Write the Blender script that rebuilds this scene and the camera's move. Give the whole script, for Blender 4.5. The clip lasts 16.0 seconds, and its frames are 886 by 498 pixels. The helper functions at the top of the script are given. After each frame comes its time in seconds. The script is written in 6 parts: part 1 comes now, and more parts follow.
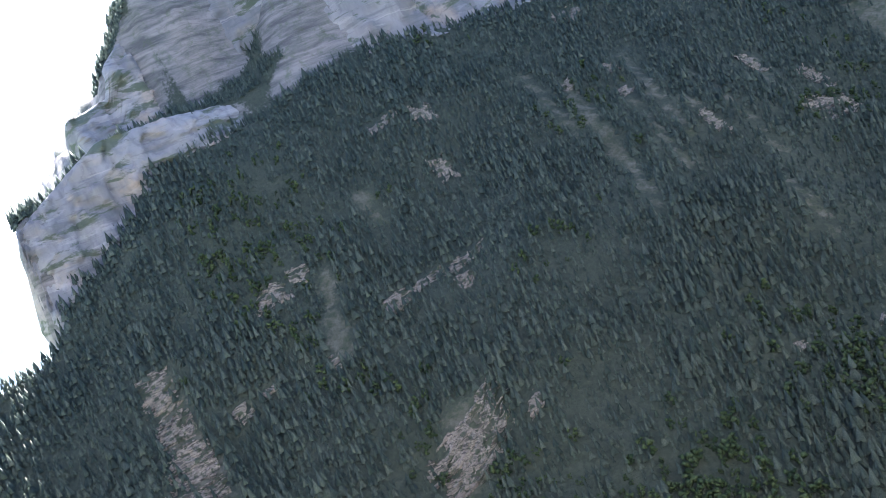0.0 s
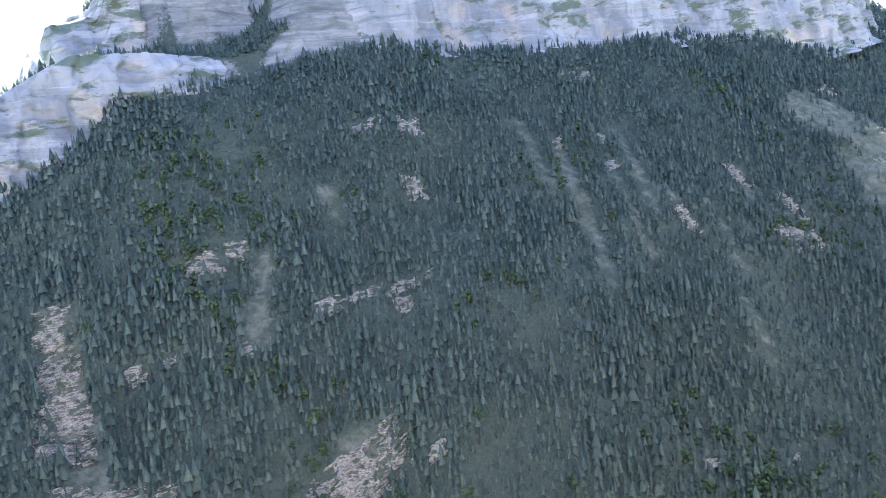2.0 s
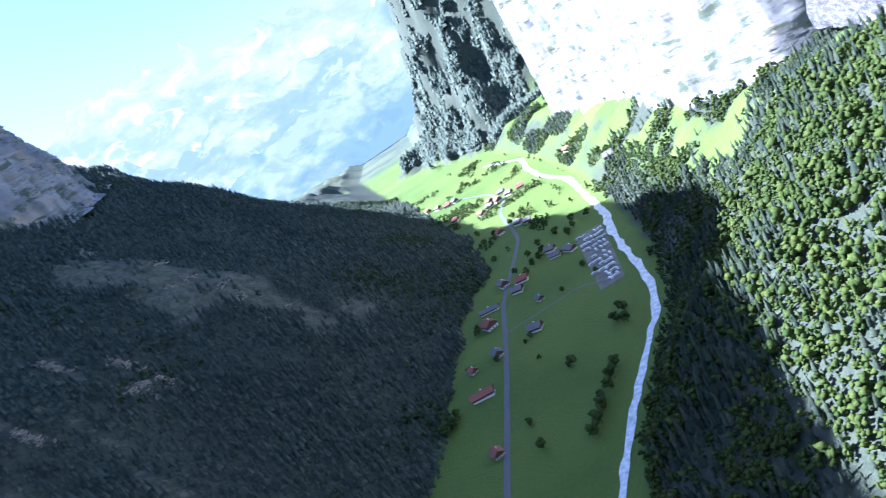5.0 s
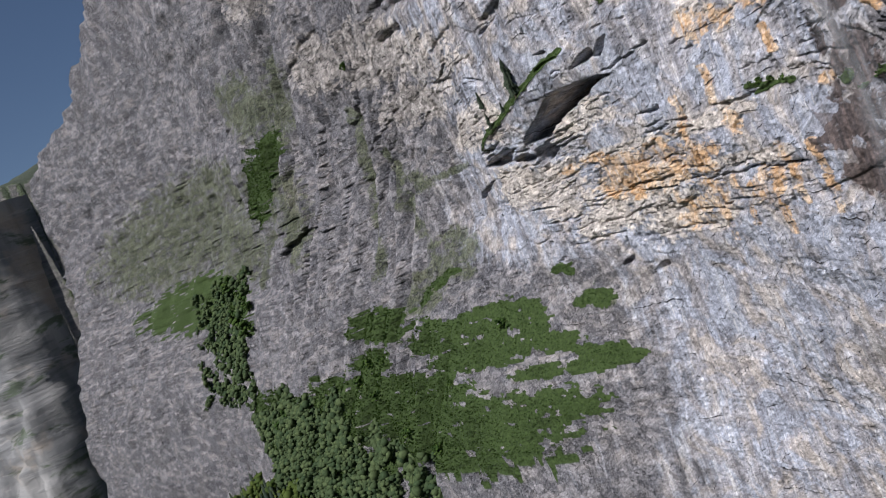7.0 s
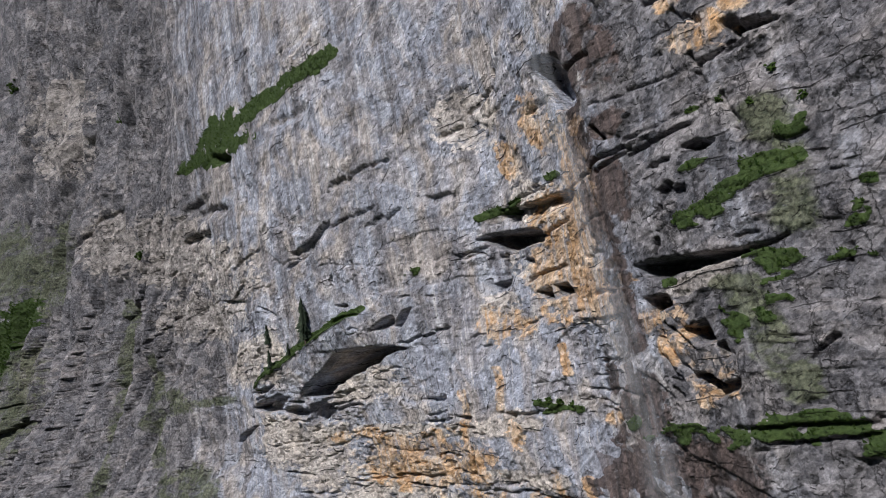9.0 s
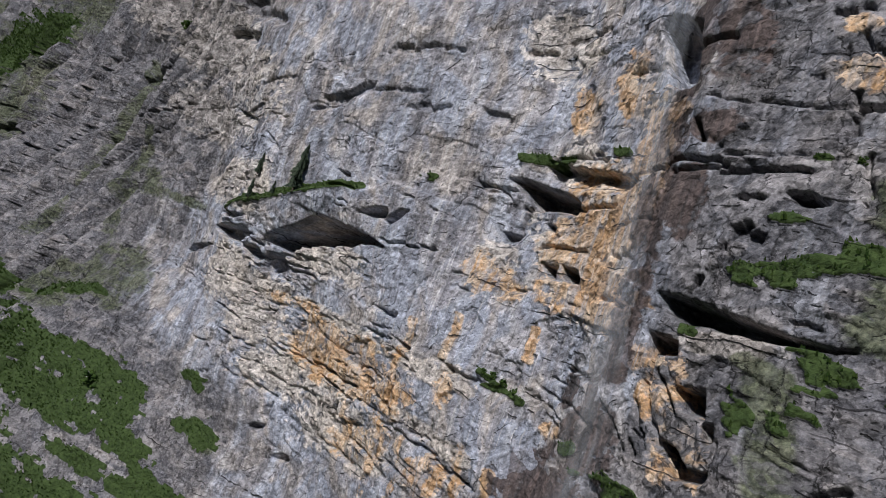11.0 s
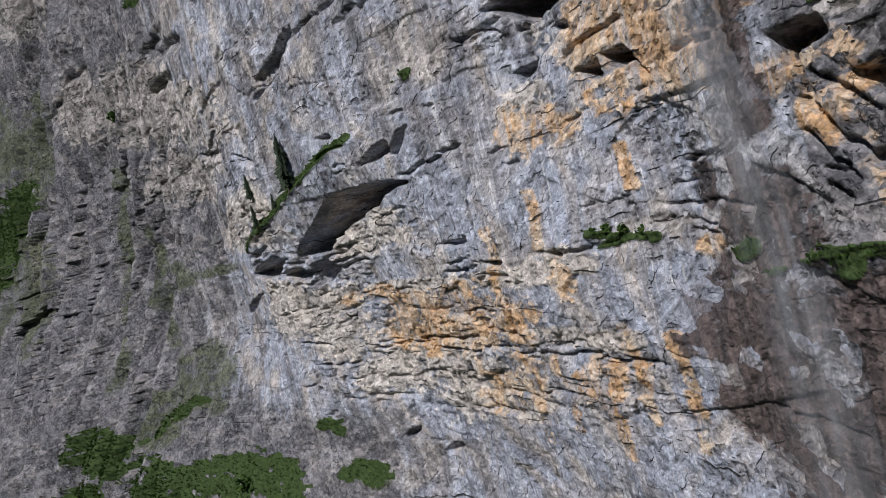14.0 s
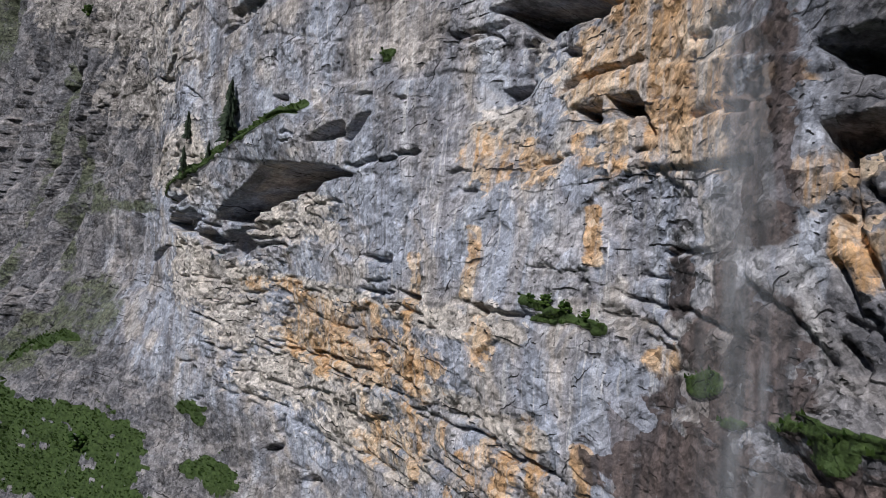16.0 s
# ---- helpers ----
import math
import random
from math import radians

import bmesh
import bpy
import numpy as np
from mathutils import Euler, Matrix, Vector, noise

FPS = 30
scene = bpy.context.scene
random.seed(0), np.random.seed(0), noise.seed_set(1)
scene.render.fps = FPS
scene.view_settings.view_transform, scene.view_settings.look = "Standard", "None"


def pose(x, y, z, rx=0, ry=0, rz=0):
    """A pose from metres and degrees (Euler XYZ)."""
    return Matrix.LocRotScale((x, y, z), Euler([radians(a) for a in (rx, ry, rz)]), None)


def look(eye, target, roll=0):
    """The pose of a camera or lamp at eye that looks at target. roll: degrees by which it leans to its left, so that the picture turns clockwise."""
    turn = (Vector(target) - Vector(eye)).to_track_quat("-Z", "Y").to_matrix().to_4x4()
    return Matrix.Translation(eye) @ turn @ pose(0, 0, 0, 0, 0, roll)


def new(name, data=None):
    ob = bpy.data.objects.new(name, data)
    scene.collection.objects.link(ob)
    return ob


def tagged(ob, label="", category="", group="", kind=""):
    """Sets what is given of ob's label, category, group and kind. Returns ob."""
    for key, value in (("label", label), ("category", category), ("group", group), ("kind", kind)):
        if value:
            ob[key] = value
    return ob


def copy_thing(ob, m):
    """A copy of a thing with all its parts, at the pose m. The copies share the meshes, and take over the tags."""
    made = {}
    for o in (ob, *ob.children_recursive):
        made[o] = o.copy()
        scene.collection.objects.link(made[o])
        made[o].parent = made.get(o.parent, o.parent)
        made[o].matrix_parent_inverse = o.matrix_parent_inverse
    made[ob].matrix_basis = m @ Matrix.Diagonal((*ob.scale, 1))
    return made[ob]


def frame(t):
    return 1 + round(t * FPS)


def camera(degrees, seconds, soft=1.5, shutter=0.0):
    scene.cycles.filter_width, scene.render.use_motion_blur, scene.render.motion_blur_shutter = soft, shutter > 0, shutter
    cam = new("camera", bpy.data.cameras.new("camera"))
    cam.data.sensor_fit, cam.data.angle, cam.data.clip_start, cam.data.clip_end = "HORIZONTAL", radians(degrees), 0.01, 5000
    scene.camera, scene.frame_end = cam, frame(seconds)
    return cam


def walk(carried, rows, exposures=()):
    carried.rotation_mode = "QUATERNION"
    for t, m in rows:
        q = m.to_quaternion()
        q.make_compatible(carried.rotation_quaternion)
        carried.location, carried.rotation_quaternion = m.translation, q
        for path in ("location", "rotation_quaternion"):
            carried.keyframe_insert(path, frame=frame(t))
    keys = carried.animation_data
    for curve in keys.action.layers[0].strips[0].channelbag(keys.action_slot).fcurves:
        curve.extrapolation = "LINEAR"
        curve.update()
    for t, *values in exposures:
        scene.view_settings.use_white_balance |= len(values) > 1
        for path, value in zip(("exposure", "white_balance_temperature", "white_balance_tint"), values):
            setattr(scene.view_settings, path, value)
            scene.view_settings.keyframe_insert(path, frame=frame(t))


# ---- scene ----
cam = camera(62.3, 16.0, soft=0.7, shutter=0.1)
PATH = [
    (0.0, pose(-23.21, -50.86, 260.18, 82.58, 24.12, 53.85)),
    (0.5, pose(-26.89, -48.54, 260.18, 82.47, 19.97, 57.49)),
    (1.0, pose(-30.64, -46.33, 260.18, 81.51, 14.21, 57.60)),
    (1.5, pose(-34.36, -44.09, 260.18, 81.88, 11.22, 55.26)),
    (2.0, pose(-37.97, -41.66, 260.18, 83.80, 7.42, 51.80)),
    (2.5, pose(-41.45, -39.04, 260.18, 83.00, -0.00, 51.80)),
    (3.0, pose(-44.81, -36.28, 260.18, 86.70, 5.13, 46.56)),
    (3.5, pose(-47.87, -33.20, 260.18, 88.66, 14.95, 35.94)),
    (4.0, pose(-50.37, -29.64, 260.18, 85.17, 24.95, 24.24)),
    (4.5, pose(-52.21, -25.71, 260.18, 81.13, 30.36, 12.19)),
    (5.0, pose(-53.29, -21.50, 260.18, 74.87, 32.60, -6.03)),
    (5.2, pose(-53.43, -19.77, 260.18, 72.73, 32.21, -14.00)),
    (7.3, pose(-44.90, -4.58, 260.18, 88.85, 25.21, -65.57)),
    (7.5, pose(-42.97, -4.43, 259.96, 90.69, 25.97, -68.35)),
    (8.0, pose(-38.16, -3.91, 259.67, 96.56, 19.56, -70.75)),
    (8.2, pose(-37.06, -3.74, 259.76, 98.23, 17.78, -71.89)),
    (10.3, pose(-24.53, -2.90, 262.71, 98.59, -10.50, -81.90)),
    (10.5, pose(-23.10, -2.77, 262.64, 97.56, -13.47, -81.24)),
    (11.0, pose(-19.98, -2.13, 262.73, 94.23, -19.96, -79.49)),
    (11.5, pose(-16.75, -1.95, 262.77, 90.40, -14.91, -77.94)),
    (12.0, pose(-12.64, -2.26, 262.21, 86.24, -7.61, -72.76)),
    (12.5, pose(-9.40, -1.28, 261.51, 84.35, 1.33, -67.06)),
    (13.0, pose(-7.48, -0.44, 260.89, 85.45, 12.29, -70.08)),
    (13.5, pose(-3.37, -0.25, 260.48, 86.63, 16.71, -74.25)),
    (14.0, pose(0.00, 0.00, 260.00, 88.81, 14.80, -73.13)),
    (14.5, pose(3.13, 0.27, 259.62, 90.12, 10.48, -73.64)),
    (15.0, pose(6.50, 0.54, 259.54, 90.30, 5.36, -77.60)),
    (15.5, pose(9.85, 0.33, 259.37, 90.67, 1.03, -79.53)),
    (16.0, pose(13.08, 0.31, 259.43, 90.50, -4.25, -76.34)),
]
EXPOSURES = [(0.0, 3.6, 5850, 20), (1.5, 3.65, 5550, 20), (2.0, 4.3, 5650, 21), (2.5, 4.5, 5650, 21), (3.2, 4.6, 5600, 20), (4.0, 3.6, 5150, 19), (4.5, 3.1, 4950, 19), (5.2, 2.3, 4800, 19), (7.3, -0.02, 6000, 13), (8.2, -0.2, 6000, 13), (10.3, -0.3, 5950, 13), (16.0, -0.28, 5900, 12)]
walk(cam, PATH, EXPOSURES)

# ---- light: high clear morning sun over the shaded massif ----
SUN_AZ, SUN_EL = 69.5, 37.7          # degrees left of +Y, degrees up
sun_way = Vector((-math.sin(radians(SUN_AZ)) * math.cos(radians(SUN_EL)),
                  math.cos(radians(SUN_AZ)) * math.cos(radians(SUN_EL)),
                  math.sin(radians(SUN_EL))))
lamp = bpy.data.lights.new("sun", "SUN")
lamp.energy, lamp.angle, lamp.color = 5.0, radians(0.53), (1.0, 0.95, 0.87)
sun = new("sun", lamp)
sun.matrix_world = look((0, 0, 900), Vector((0, 0, 900)) - sun_way)
world = bpy.data.worlds.new("sky")
scene.world = world
world.use_nodes = True
wn = world.node_tree
sky = wn.nodes.new("ShaderNodeTexSky")
sky.sky_type, sky.sun_disc = "NISHITA", False
sky.sun_elevation, sky.sun_rotation = radians(SUN_EL), radians(-SUN_AZ)
sky.altitude, sky.air_density, sky.dust_density = 900, 1.0, 1.5
wn.links.new(sky.outputs[0], wn.nodes["Background"].inputs[0])
wn.nodes["Background"].inputs[1].default_value = 0.05

# ---- noise and small mesh helpers ----
def _hash(ix, iy, iz, seed):
    h = (ix * 374761393 + iy * 668265263 + iz * 2147483647 + seed * 974634777) & 0xFFFFFFFF
    h = ((h ^ (h >> 13)) * 1274126177) & 0xFFFFFFFF
    return ((h ^ (h >> 16)) & 0xFFFFFF) / float(0xFFFFFF)


def vnoise(x, y, z=0.0, seed=0):
    """Smooth value noise in -1..1 on arrays."""
    x, y, z = np.broadcast_arrays(np.asarray(x, float), np.asarray(y, float), np.asarray(z, float))
    ix, iy, iz = (np.floor(a).astype(np.int64) for a in (x, y, z))
    fx, fy, fz = x - ix, y - iy, z - iz
    fx, fy, fz = (f * f * (3 - 2 * f) for f in (fx, fy, fz))
    out = 0.0
    for dx in (0, 1):
        for dy in (0, 1):
            for dz in (0, 1):
                w = (fx if dx else 1 - fx) * (fy if dy else 1 - fy) * (fz if dz else 1 - fz)
                out = out + w * _hash(ix + dx, iy + dy, iz + dz, seed)
    return out * 2 - 1


def fbm(x, y, z=0.0, octaves=4, seed=0, gain=0.5):
    total, amp, f = 0.0, 1.0, 1.0
    for o in range(octaves):
        total = total + amp * vnoise(np.asarray(x) * f, np.asarray(y) * f, np.asarray(z) * f, seed + o)
        amp, f = amp * gain, f * 2.03
    return total


def facets(a, b, seed=0, tilt=1.0):
    """Broken rock: flat tilted facets in uneven cells, about -1..1."""
    a, b = np.asarray(a, float), np.asarray(b, float)
    ia, ib = np.floor(a).astype(np.int64), np.floor(b).astype(np.int64)
    zero = 0 * ia
    best, out = np.full(a.shape, 9.0), np.zeros(a.shape)
    for da in (-1, 0, 1):
        for db in (-1, 0, 1):
            ca, cb = ia + da, ib + db
            dx = a - (ca + _hash(ca, cb, zero, seed))
            dy = b - (cb + _hash(ca, cb, zero, seed + 1))
            d = dx * dx + dy * dy
            near = d < best
            value = 2 * _hash(ca, cb, zero, seed + 2) - 1 + tilt * (dx * (2 * _hash(ca, cb, zero, seed + 3) - 1) + dy * (2 * _hash(ca, cb, zero, seed + 4) - 1))
            best, out = np.where(near, d, best), np.where(near, value, out)
    return out


def smooth(a, b, x):
    t = np.clip((np.asarray(x, float) - a) / (b - a), 0, 1)
    return t * t * (3 - 2 * t)


def grid_faces(nx, ny):
    i = np.arange(nx - 1)[:, None] * ny + np.arange(ny - 1)[None, :]
    return np.stack([i, i + ny, i + ny + 1, i + 1], -1).reshape(-1, 4)


def mesh_of(name, verts, faces, material, smooth_shade=False):
    """A mesh from vertex and face arrays (faces all of one size)."""
    verts, faces = np.asarray(verts, np.float32), np.asarray(faces, np.int32)
    me = bpy.data.meshes.new(name)
    me.vertices.add(len(verts))
    me.vertices.foreach_set("co", verts.ravel())
    k = faces.shape[1]
    me.loops.add(faces.size)
    me.loops.foreach_set("vertex_index", faces.ravel())
    me.polygons.add(len(faces))
    me.polygons.foreach_set("loop_start", np.arange(0, faces.size, k, dtype=np.int32))
    me.update(calc_edges=True)
    me.validate()
    if smooth_shade:
        me.polygons.foreach_set("use_smooth", np.ones(len(faces), bool))
    if material:
        me.materials.append(material)
    return me


def attribute(me, name, values):
    at = me.attributes.new(name, "FLOAT", "POINT")
    at.data.foreach_set("value", np.asarray(values, np.float32).ravel())

# ---- the lie of the land (z = 0 is the valley floor; +Y runs down the valley) ----
def foot_left(y):
    return np.interp(y, [-900, 0, 542, 738, 868, 1071, 1597, 3000], [-560, -290, -161, -115, -62, -57, -126, -300])


def river_x(y):
    return np.interp(y, [-600, 100, 366, 456, 527, 612, 812, 1051, 1420, 3000], [-200, -110, -54, -5, 39, 63, 91, 116, 113, -60])


def crest_height(y):
    return np.interp(y, [-400, -120, -52, -24, 6, 22, 72, 110, 118, 164, 174, 202, 228, 400, 797, 960, 1000, 1100, 1300, 1490, 1850, 2300, 4000],
                     [30, 150, 238, 245, 256, 345, 374, 396, 437, 447, 478, 500, 531, 640, 655, 600, 548, 518, 470, 422, 300, 110, 20])


def cliff_foot(y):
    """Height at which the wood gives way to rock on the shaded side."""
    return np.interp(y, [-400, -120, -52, -24, 6, 24, 72, 135, 195, 228, 400, 800, 960, 1150, 1300, 1490, 1850, 2300, 2500],
                     [20, 140, 236, 243, 254, 272, 300, 338, 358, 365, 385, 378, 350, 380, 412, 385, 270, 90, 40])


def terrace(y):
    """Height of the wooded terrace between the two cliff bands at the massif's end."""
    return np.interp(y, [-52, 6, 22, 72, 110, 164, 230, 400], [237, 256, 345, 374, 394, 396, 392, 420])


WALL_O, WALL_D, WALL_N = (65.0, 1.0), (0.545, 0.839), (-0.839, 0.545)


def wall_x(y):
    """The line of the cliffs on the sunny side."""
    return np.interp(y, [-500, 0, 353, 450, 560, 600, 734, 900, 1078, 1293, 1401, 1480, 1600, 1800, 3000], [-260, 64.4, 294, 338, 330, 262, 224, 240, 255, 222, 208, 262, 420, 560, 700])


def height(x, y):
    x, y = np.asarray(x, float), np.asarray(y, float)
    z = 0.012 * np.clip(np.abs(x - river_x(y)) - 12, 0, 200) + 0.6 * fbm(x / 60, y / 60, 0, 3, 5)
    # shaded massif
    s = (foot_left(y) - x) * 0.972
    back = y - 0.16 * np.clip(s - 430, 0, 600) * smooth(150, 40, y)
    c = crest_height(back)
    base = cliff_foot(y)
    rough = fbm(x / 130, y / 130, 0, 4, 11)
    sb = 430 * smooth(0, 385, base) ** 0.5 + 1
    f = np.clip(s / sb, 0, 1)
    slope = base * (0.8 * f + 0.2 * f * f)
    q = s - sb + 25 * rough
    step = terrace(back)
    tiers = (step - base) * smooth(0, 30, q) + (c - step) * smooth(95, 135, q)
    one = (c - base) * smooth(0, 75, q)
    left = smooth(420, 260, y)
    cliff = left * tiers + (1 - left) * one - 2.2 * np.clip(s - sb - 12, 0, 900) * smooth(16, 2, back)
    zl = slope + cliff + 0.05 * np.clip(s - sb - 100, 0, 4000) - 0.9 * np.clip(s - 1000, 0, 4000) + rough * 16 * smooth(20, 150, s)
    z = np.where(s > 0, np.maximum(z, zl), z)
    # sunny side: forest slope up to the foot of the cliffs, then the plateau behind them
    r = x - river_x(y) - 22
    w = x - wall_x(y)
    b = np.interp(y, [-200, 250, 450, 700, 1300, 1600, 1900], [185, 150, 105, 74, 58, 40, 30])
    zr = np.minimum(0.62 * np.clip(r, 0, 999), b + 0.12 * np.clip(r - b / 0.62, 0, 999)) + 6 * fbm(x / 50, y / 50, 0, 4, 21) * smooth(10, 80, r)
    top = np.interp(y, [-600, 380, 450, 1000, 1600, 1900, 2600], [560, 560, 400, 390, 330, 150, 60])
    zr = zr + (top - b) * smooth(32, 52, w + (3 + 7 * smooth(380, 480, y)) * fbm(x / 40, y / 40, 0, 4, 31) + 24 * smooth(440, 520, y)) + 0.2 * np.clip(w - 40, 0, 900)
    z = np.where(r > 0, np.maximum(z, zr), z)
    # the spur that closes the valley on the sunny side
    q = np.hypot((x - 445) / 560, (y - 2270) / 560) + 0.12 * fbm(x / 150, y / 150, 0, 5, 41)
    z = np.maximum(z, 700 * smooth(1.0, 0.28, q))
    return z


def scree(x, y):
    """The grey landslip slope on the shaded side."""
    a = np.hypot((x + 330 + 0.25 * (y - 790)) / 130, (y - 790) / 60)
    return smooth(1.15, 0.55, a + 0.55 * fbm(x / 34, y / 34, 0, 4, 57))


GULLIES = [(-540, 178, -492, 145, 9), (-515, 470, -388, 380, 7), (-470, 490, -396, 440, 5), (-425, 505, -395, 497, 5), (-425, 620, -385, 585, 6), (-545, 455, -470, 415, 5), (-500, 540, -405, 470, 6), (-450, 560, -350, 500, 5), (-560, 250, -540, 246, 8), (-340, 470, -300, 440, 5), (-580, 42, -455, 30, 12), (-410, 165, -395, 150, 16)]


def gullies(x, y):
    """Bare runnels that stones and water have cut through the shaded wood."""
    out = np.zeros(np.shape(x))
    for x0, y0, x1, y1, w in GULLIES:
        n2 = (x1 - x0) ** 2 + (y1 - y0) ** 2
        t = np.clip(((x - x0) * (x1 - x0) + (y - y0) * (y1 - y0)) / n2, 0, 1)
        off = np.hypot(x - x0 - t * (x1 - x0), y - y0 - t * (y1 - y0)) / (w * (0.8 + 0.5 * vnoise(x / 9, y / 9, 0, 5)))
        out = np.maximum(out, smooth(1.4, 0.6, off))
    return out


# ---- materials ----
class Nodes:
    """A short way to wire a material."""

    def __init__(self, name, rough=0.9):
        self.m = bpy.data.materials.new(name)
        self.m.use_nodes = True
        self.t = self.m.node_tree
        self.b = self.t.nodes["Principled BSDF"]
        self.b.inputs["Roughness"].default_value = rough
        self.b.inputs["Specular IOR Level"].default_value = 0.3

    def put(self, socket, value):
        if isinstance(value, bpy.types.NodeSocket):
            self.t.links.new(value, socket)
        elif isinstance(value, tuple) and len(value) == 3 and socket.type == "RGBA":
            socket.default_value = (*value, 1)
        else:
            socket.default_value = value

    def attr(self, name, out="Fac"):
        n = self.t.nodes.new("ShaderNodeAttribute")
        n.attribute_name = name
        return n.outputs[out]

    def coords(self):
        return self.t.nodes.new("ShaderNodeTexCoord").outputs["Object"]

    def scaled(self, vector, scale):
        n = self.t.nodes.new("ShaderNodeMapping")
        self.t.links.new(vector, n.inputs["Vector"])
        n.inputs["Scale"].default_value = scale
        return n.outputs[0]

    def noise(self, vector, scale, detail=4.0, rough=0.55, distortion=0.0):
        n = self.t.nodes.new("ShaderNodeTexNoise")
        self.t.links.new(vector, n.inputs["Vector"])
        n.inputs["Scale"].default_value, n.inputs["Detail"].default_value = scale, detail
        n.inputs["Roughness"].default_value, n.inputs["Distortion"].default_value = rough, distortion
        return n.outputs["Fac"]

    def tint_of(self, vector, scale):
        n = self.t.nodes.new("ShaderNodeTexNoise")
        self.t.links.new(vector, n.inputs["Vector"])
        n.inputs["Scale"].default_value, n.inputs["Detail"].default_value = scale, 3.0
        return n.outputs["Color"]

    def vmath(self, op, a, b, out=0):
        n = self.t.nodes.new("ShaderNodeVectorMath")
        n.operation = op
        self.put(n.inputs[0], a)
        self.put(n.inputs[1], b)
        return n.outputs[out]

    def turned(self, vector, degrees):
        n = self.t.nodes.new("ShaderNodeMapping")
        self.t.links.new(vector, n.inputs["Vector"])
        n.inputs["Rotation"].default_value = (0, 0, radians(degrees))
        return n.outputs[0]

    def axes(self, vector):
        n = self.t.nodes.new("ShaderNodeSeparateXYZ")
        self.t.links.new(vector, n.inputs[0])
        return n.outputs

    def joined(self, x, y, z=0.0):
        n = self.t.nodes.new("ShaderNodeCombineXYZ")
        for k, v in enumerate((x, y, z)):
            self.put(n.inputs[k], v)
        return n.outputs[0]

    def chips(self, vector, tilt, step):
        """Broken rock: flat chips, each with its own tilt and its own rise; gives the height and a chance value for each chip."""
        n = self.t.nodes.new("ShaderNodeTexVoronoi")
        n.feature = "F1"
        self.t.links.new(vector, n.inputs["Vector"])
        n.inputs["Scale"].default_value = 1.0
        lean = self.vmath("SUBTRACT", n.outputs["Color"], (0.5, 0.5, 0.5))
        dot = self.vmath("DOT_PRODUCT", self.vmath("SUBTRACT", vector, n.outputs["Position"]), lean, "Value")
        chance = self.axes(n.outputs["Color"])
        return self.math("ADD", self.math("MULTIPLY", dot, tilt), self.math("MULTIPLY", chance[0], step)), chance[1]

    def ramp(self, fac, a, b, lo=0.0, hi=1.0):
        n = self.t.nodes.new("ShaderNodeMapRange")
        self.t.links.new(fac, n.inputs["Value"])
        for k, v in (("From Min", a), ("From Max", b), ("To Min", lo), ("To Max", hi)):
            n.inputs[k].default_value = v
        return n.outputs[0]

    def math(self, op, a, b=0.0):
        n = self.t.nodes.new("ShaderNodeMath")
        n.operation = op
        self.put(n.inputs[0], a)
        self.put(n.inputs[1], b)
        return n.outputs[0]

    def mix(self, fac, a, b):
        n = self.t.nodes.new("ShaderNodeMix")
        n.data_type = "RGBA"
        self.put(n.inputs["Factor"], fac)
        self.put(n.inputs["A"], a)
        self.put(n.inputs["B"], b)
        return n.outputs["Result"]

    def bump(self, height_socket, strength=0.5, distance=0.1):
        n = self.t.nodes.new("ShaderNodeBump")
        self.t.links.new(height_socket, n.inputs["Height"])
        n.inputs["Strength"].default_value, n.inputs["Distance"].default_value = strength, distance
        self.t.links.new(n.outputs[0], self.b.inputs["Normal"])

    def island(self):
        return self.t.nodes.new("ShaderNodeNewGeometry").outputs["Random Per Island"]

    def done(self, colour, rough=None):
        self.put(self.b.inputs["Base Color"], colour)
        if rough is not None:
            self.put(self.b.inputs["Roughness"], rough)
        return self.m


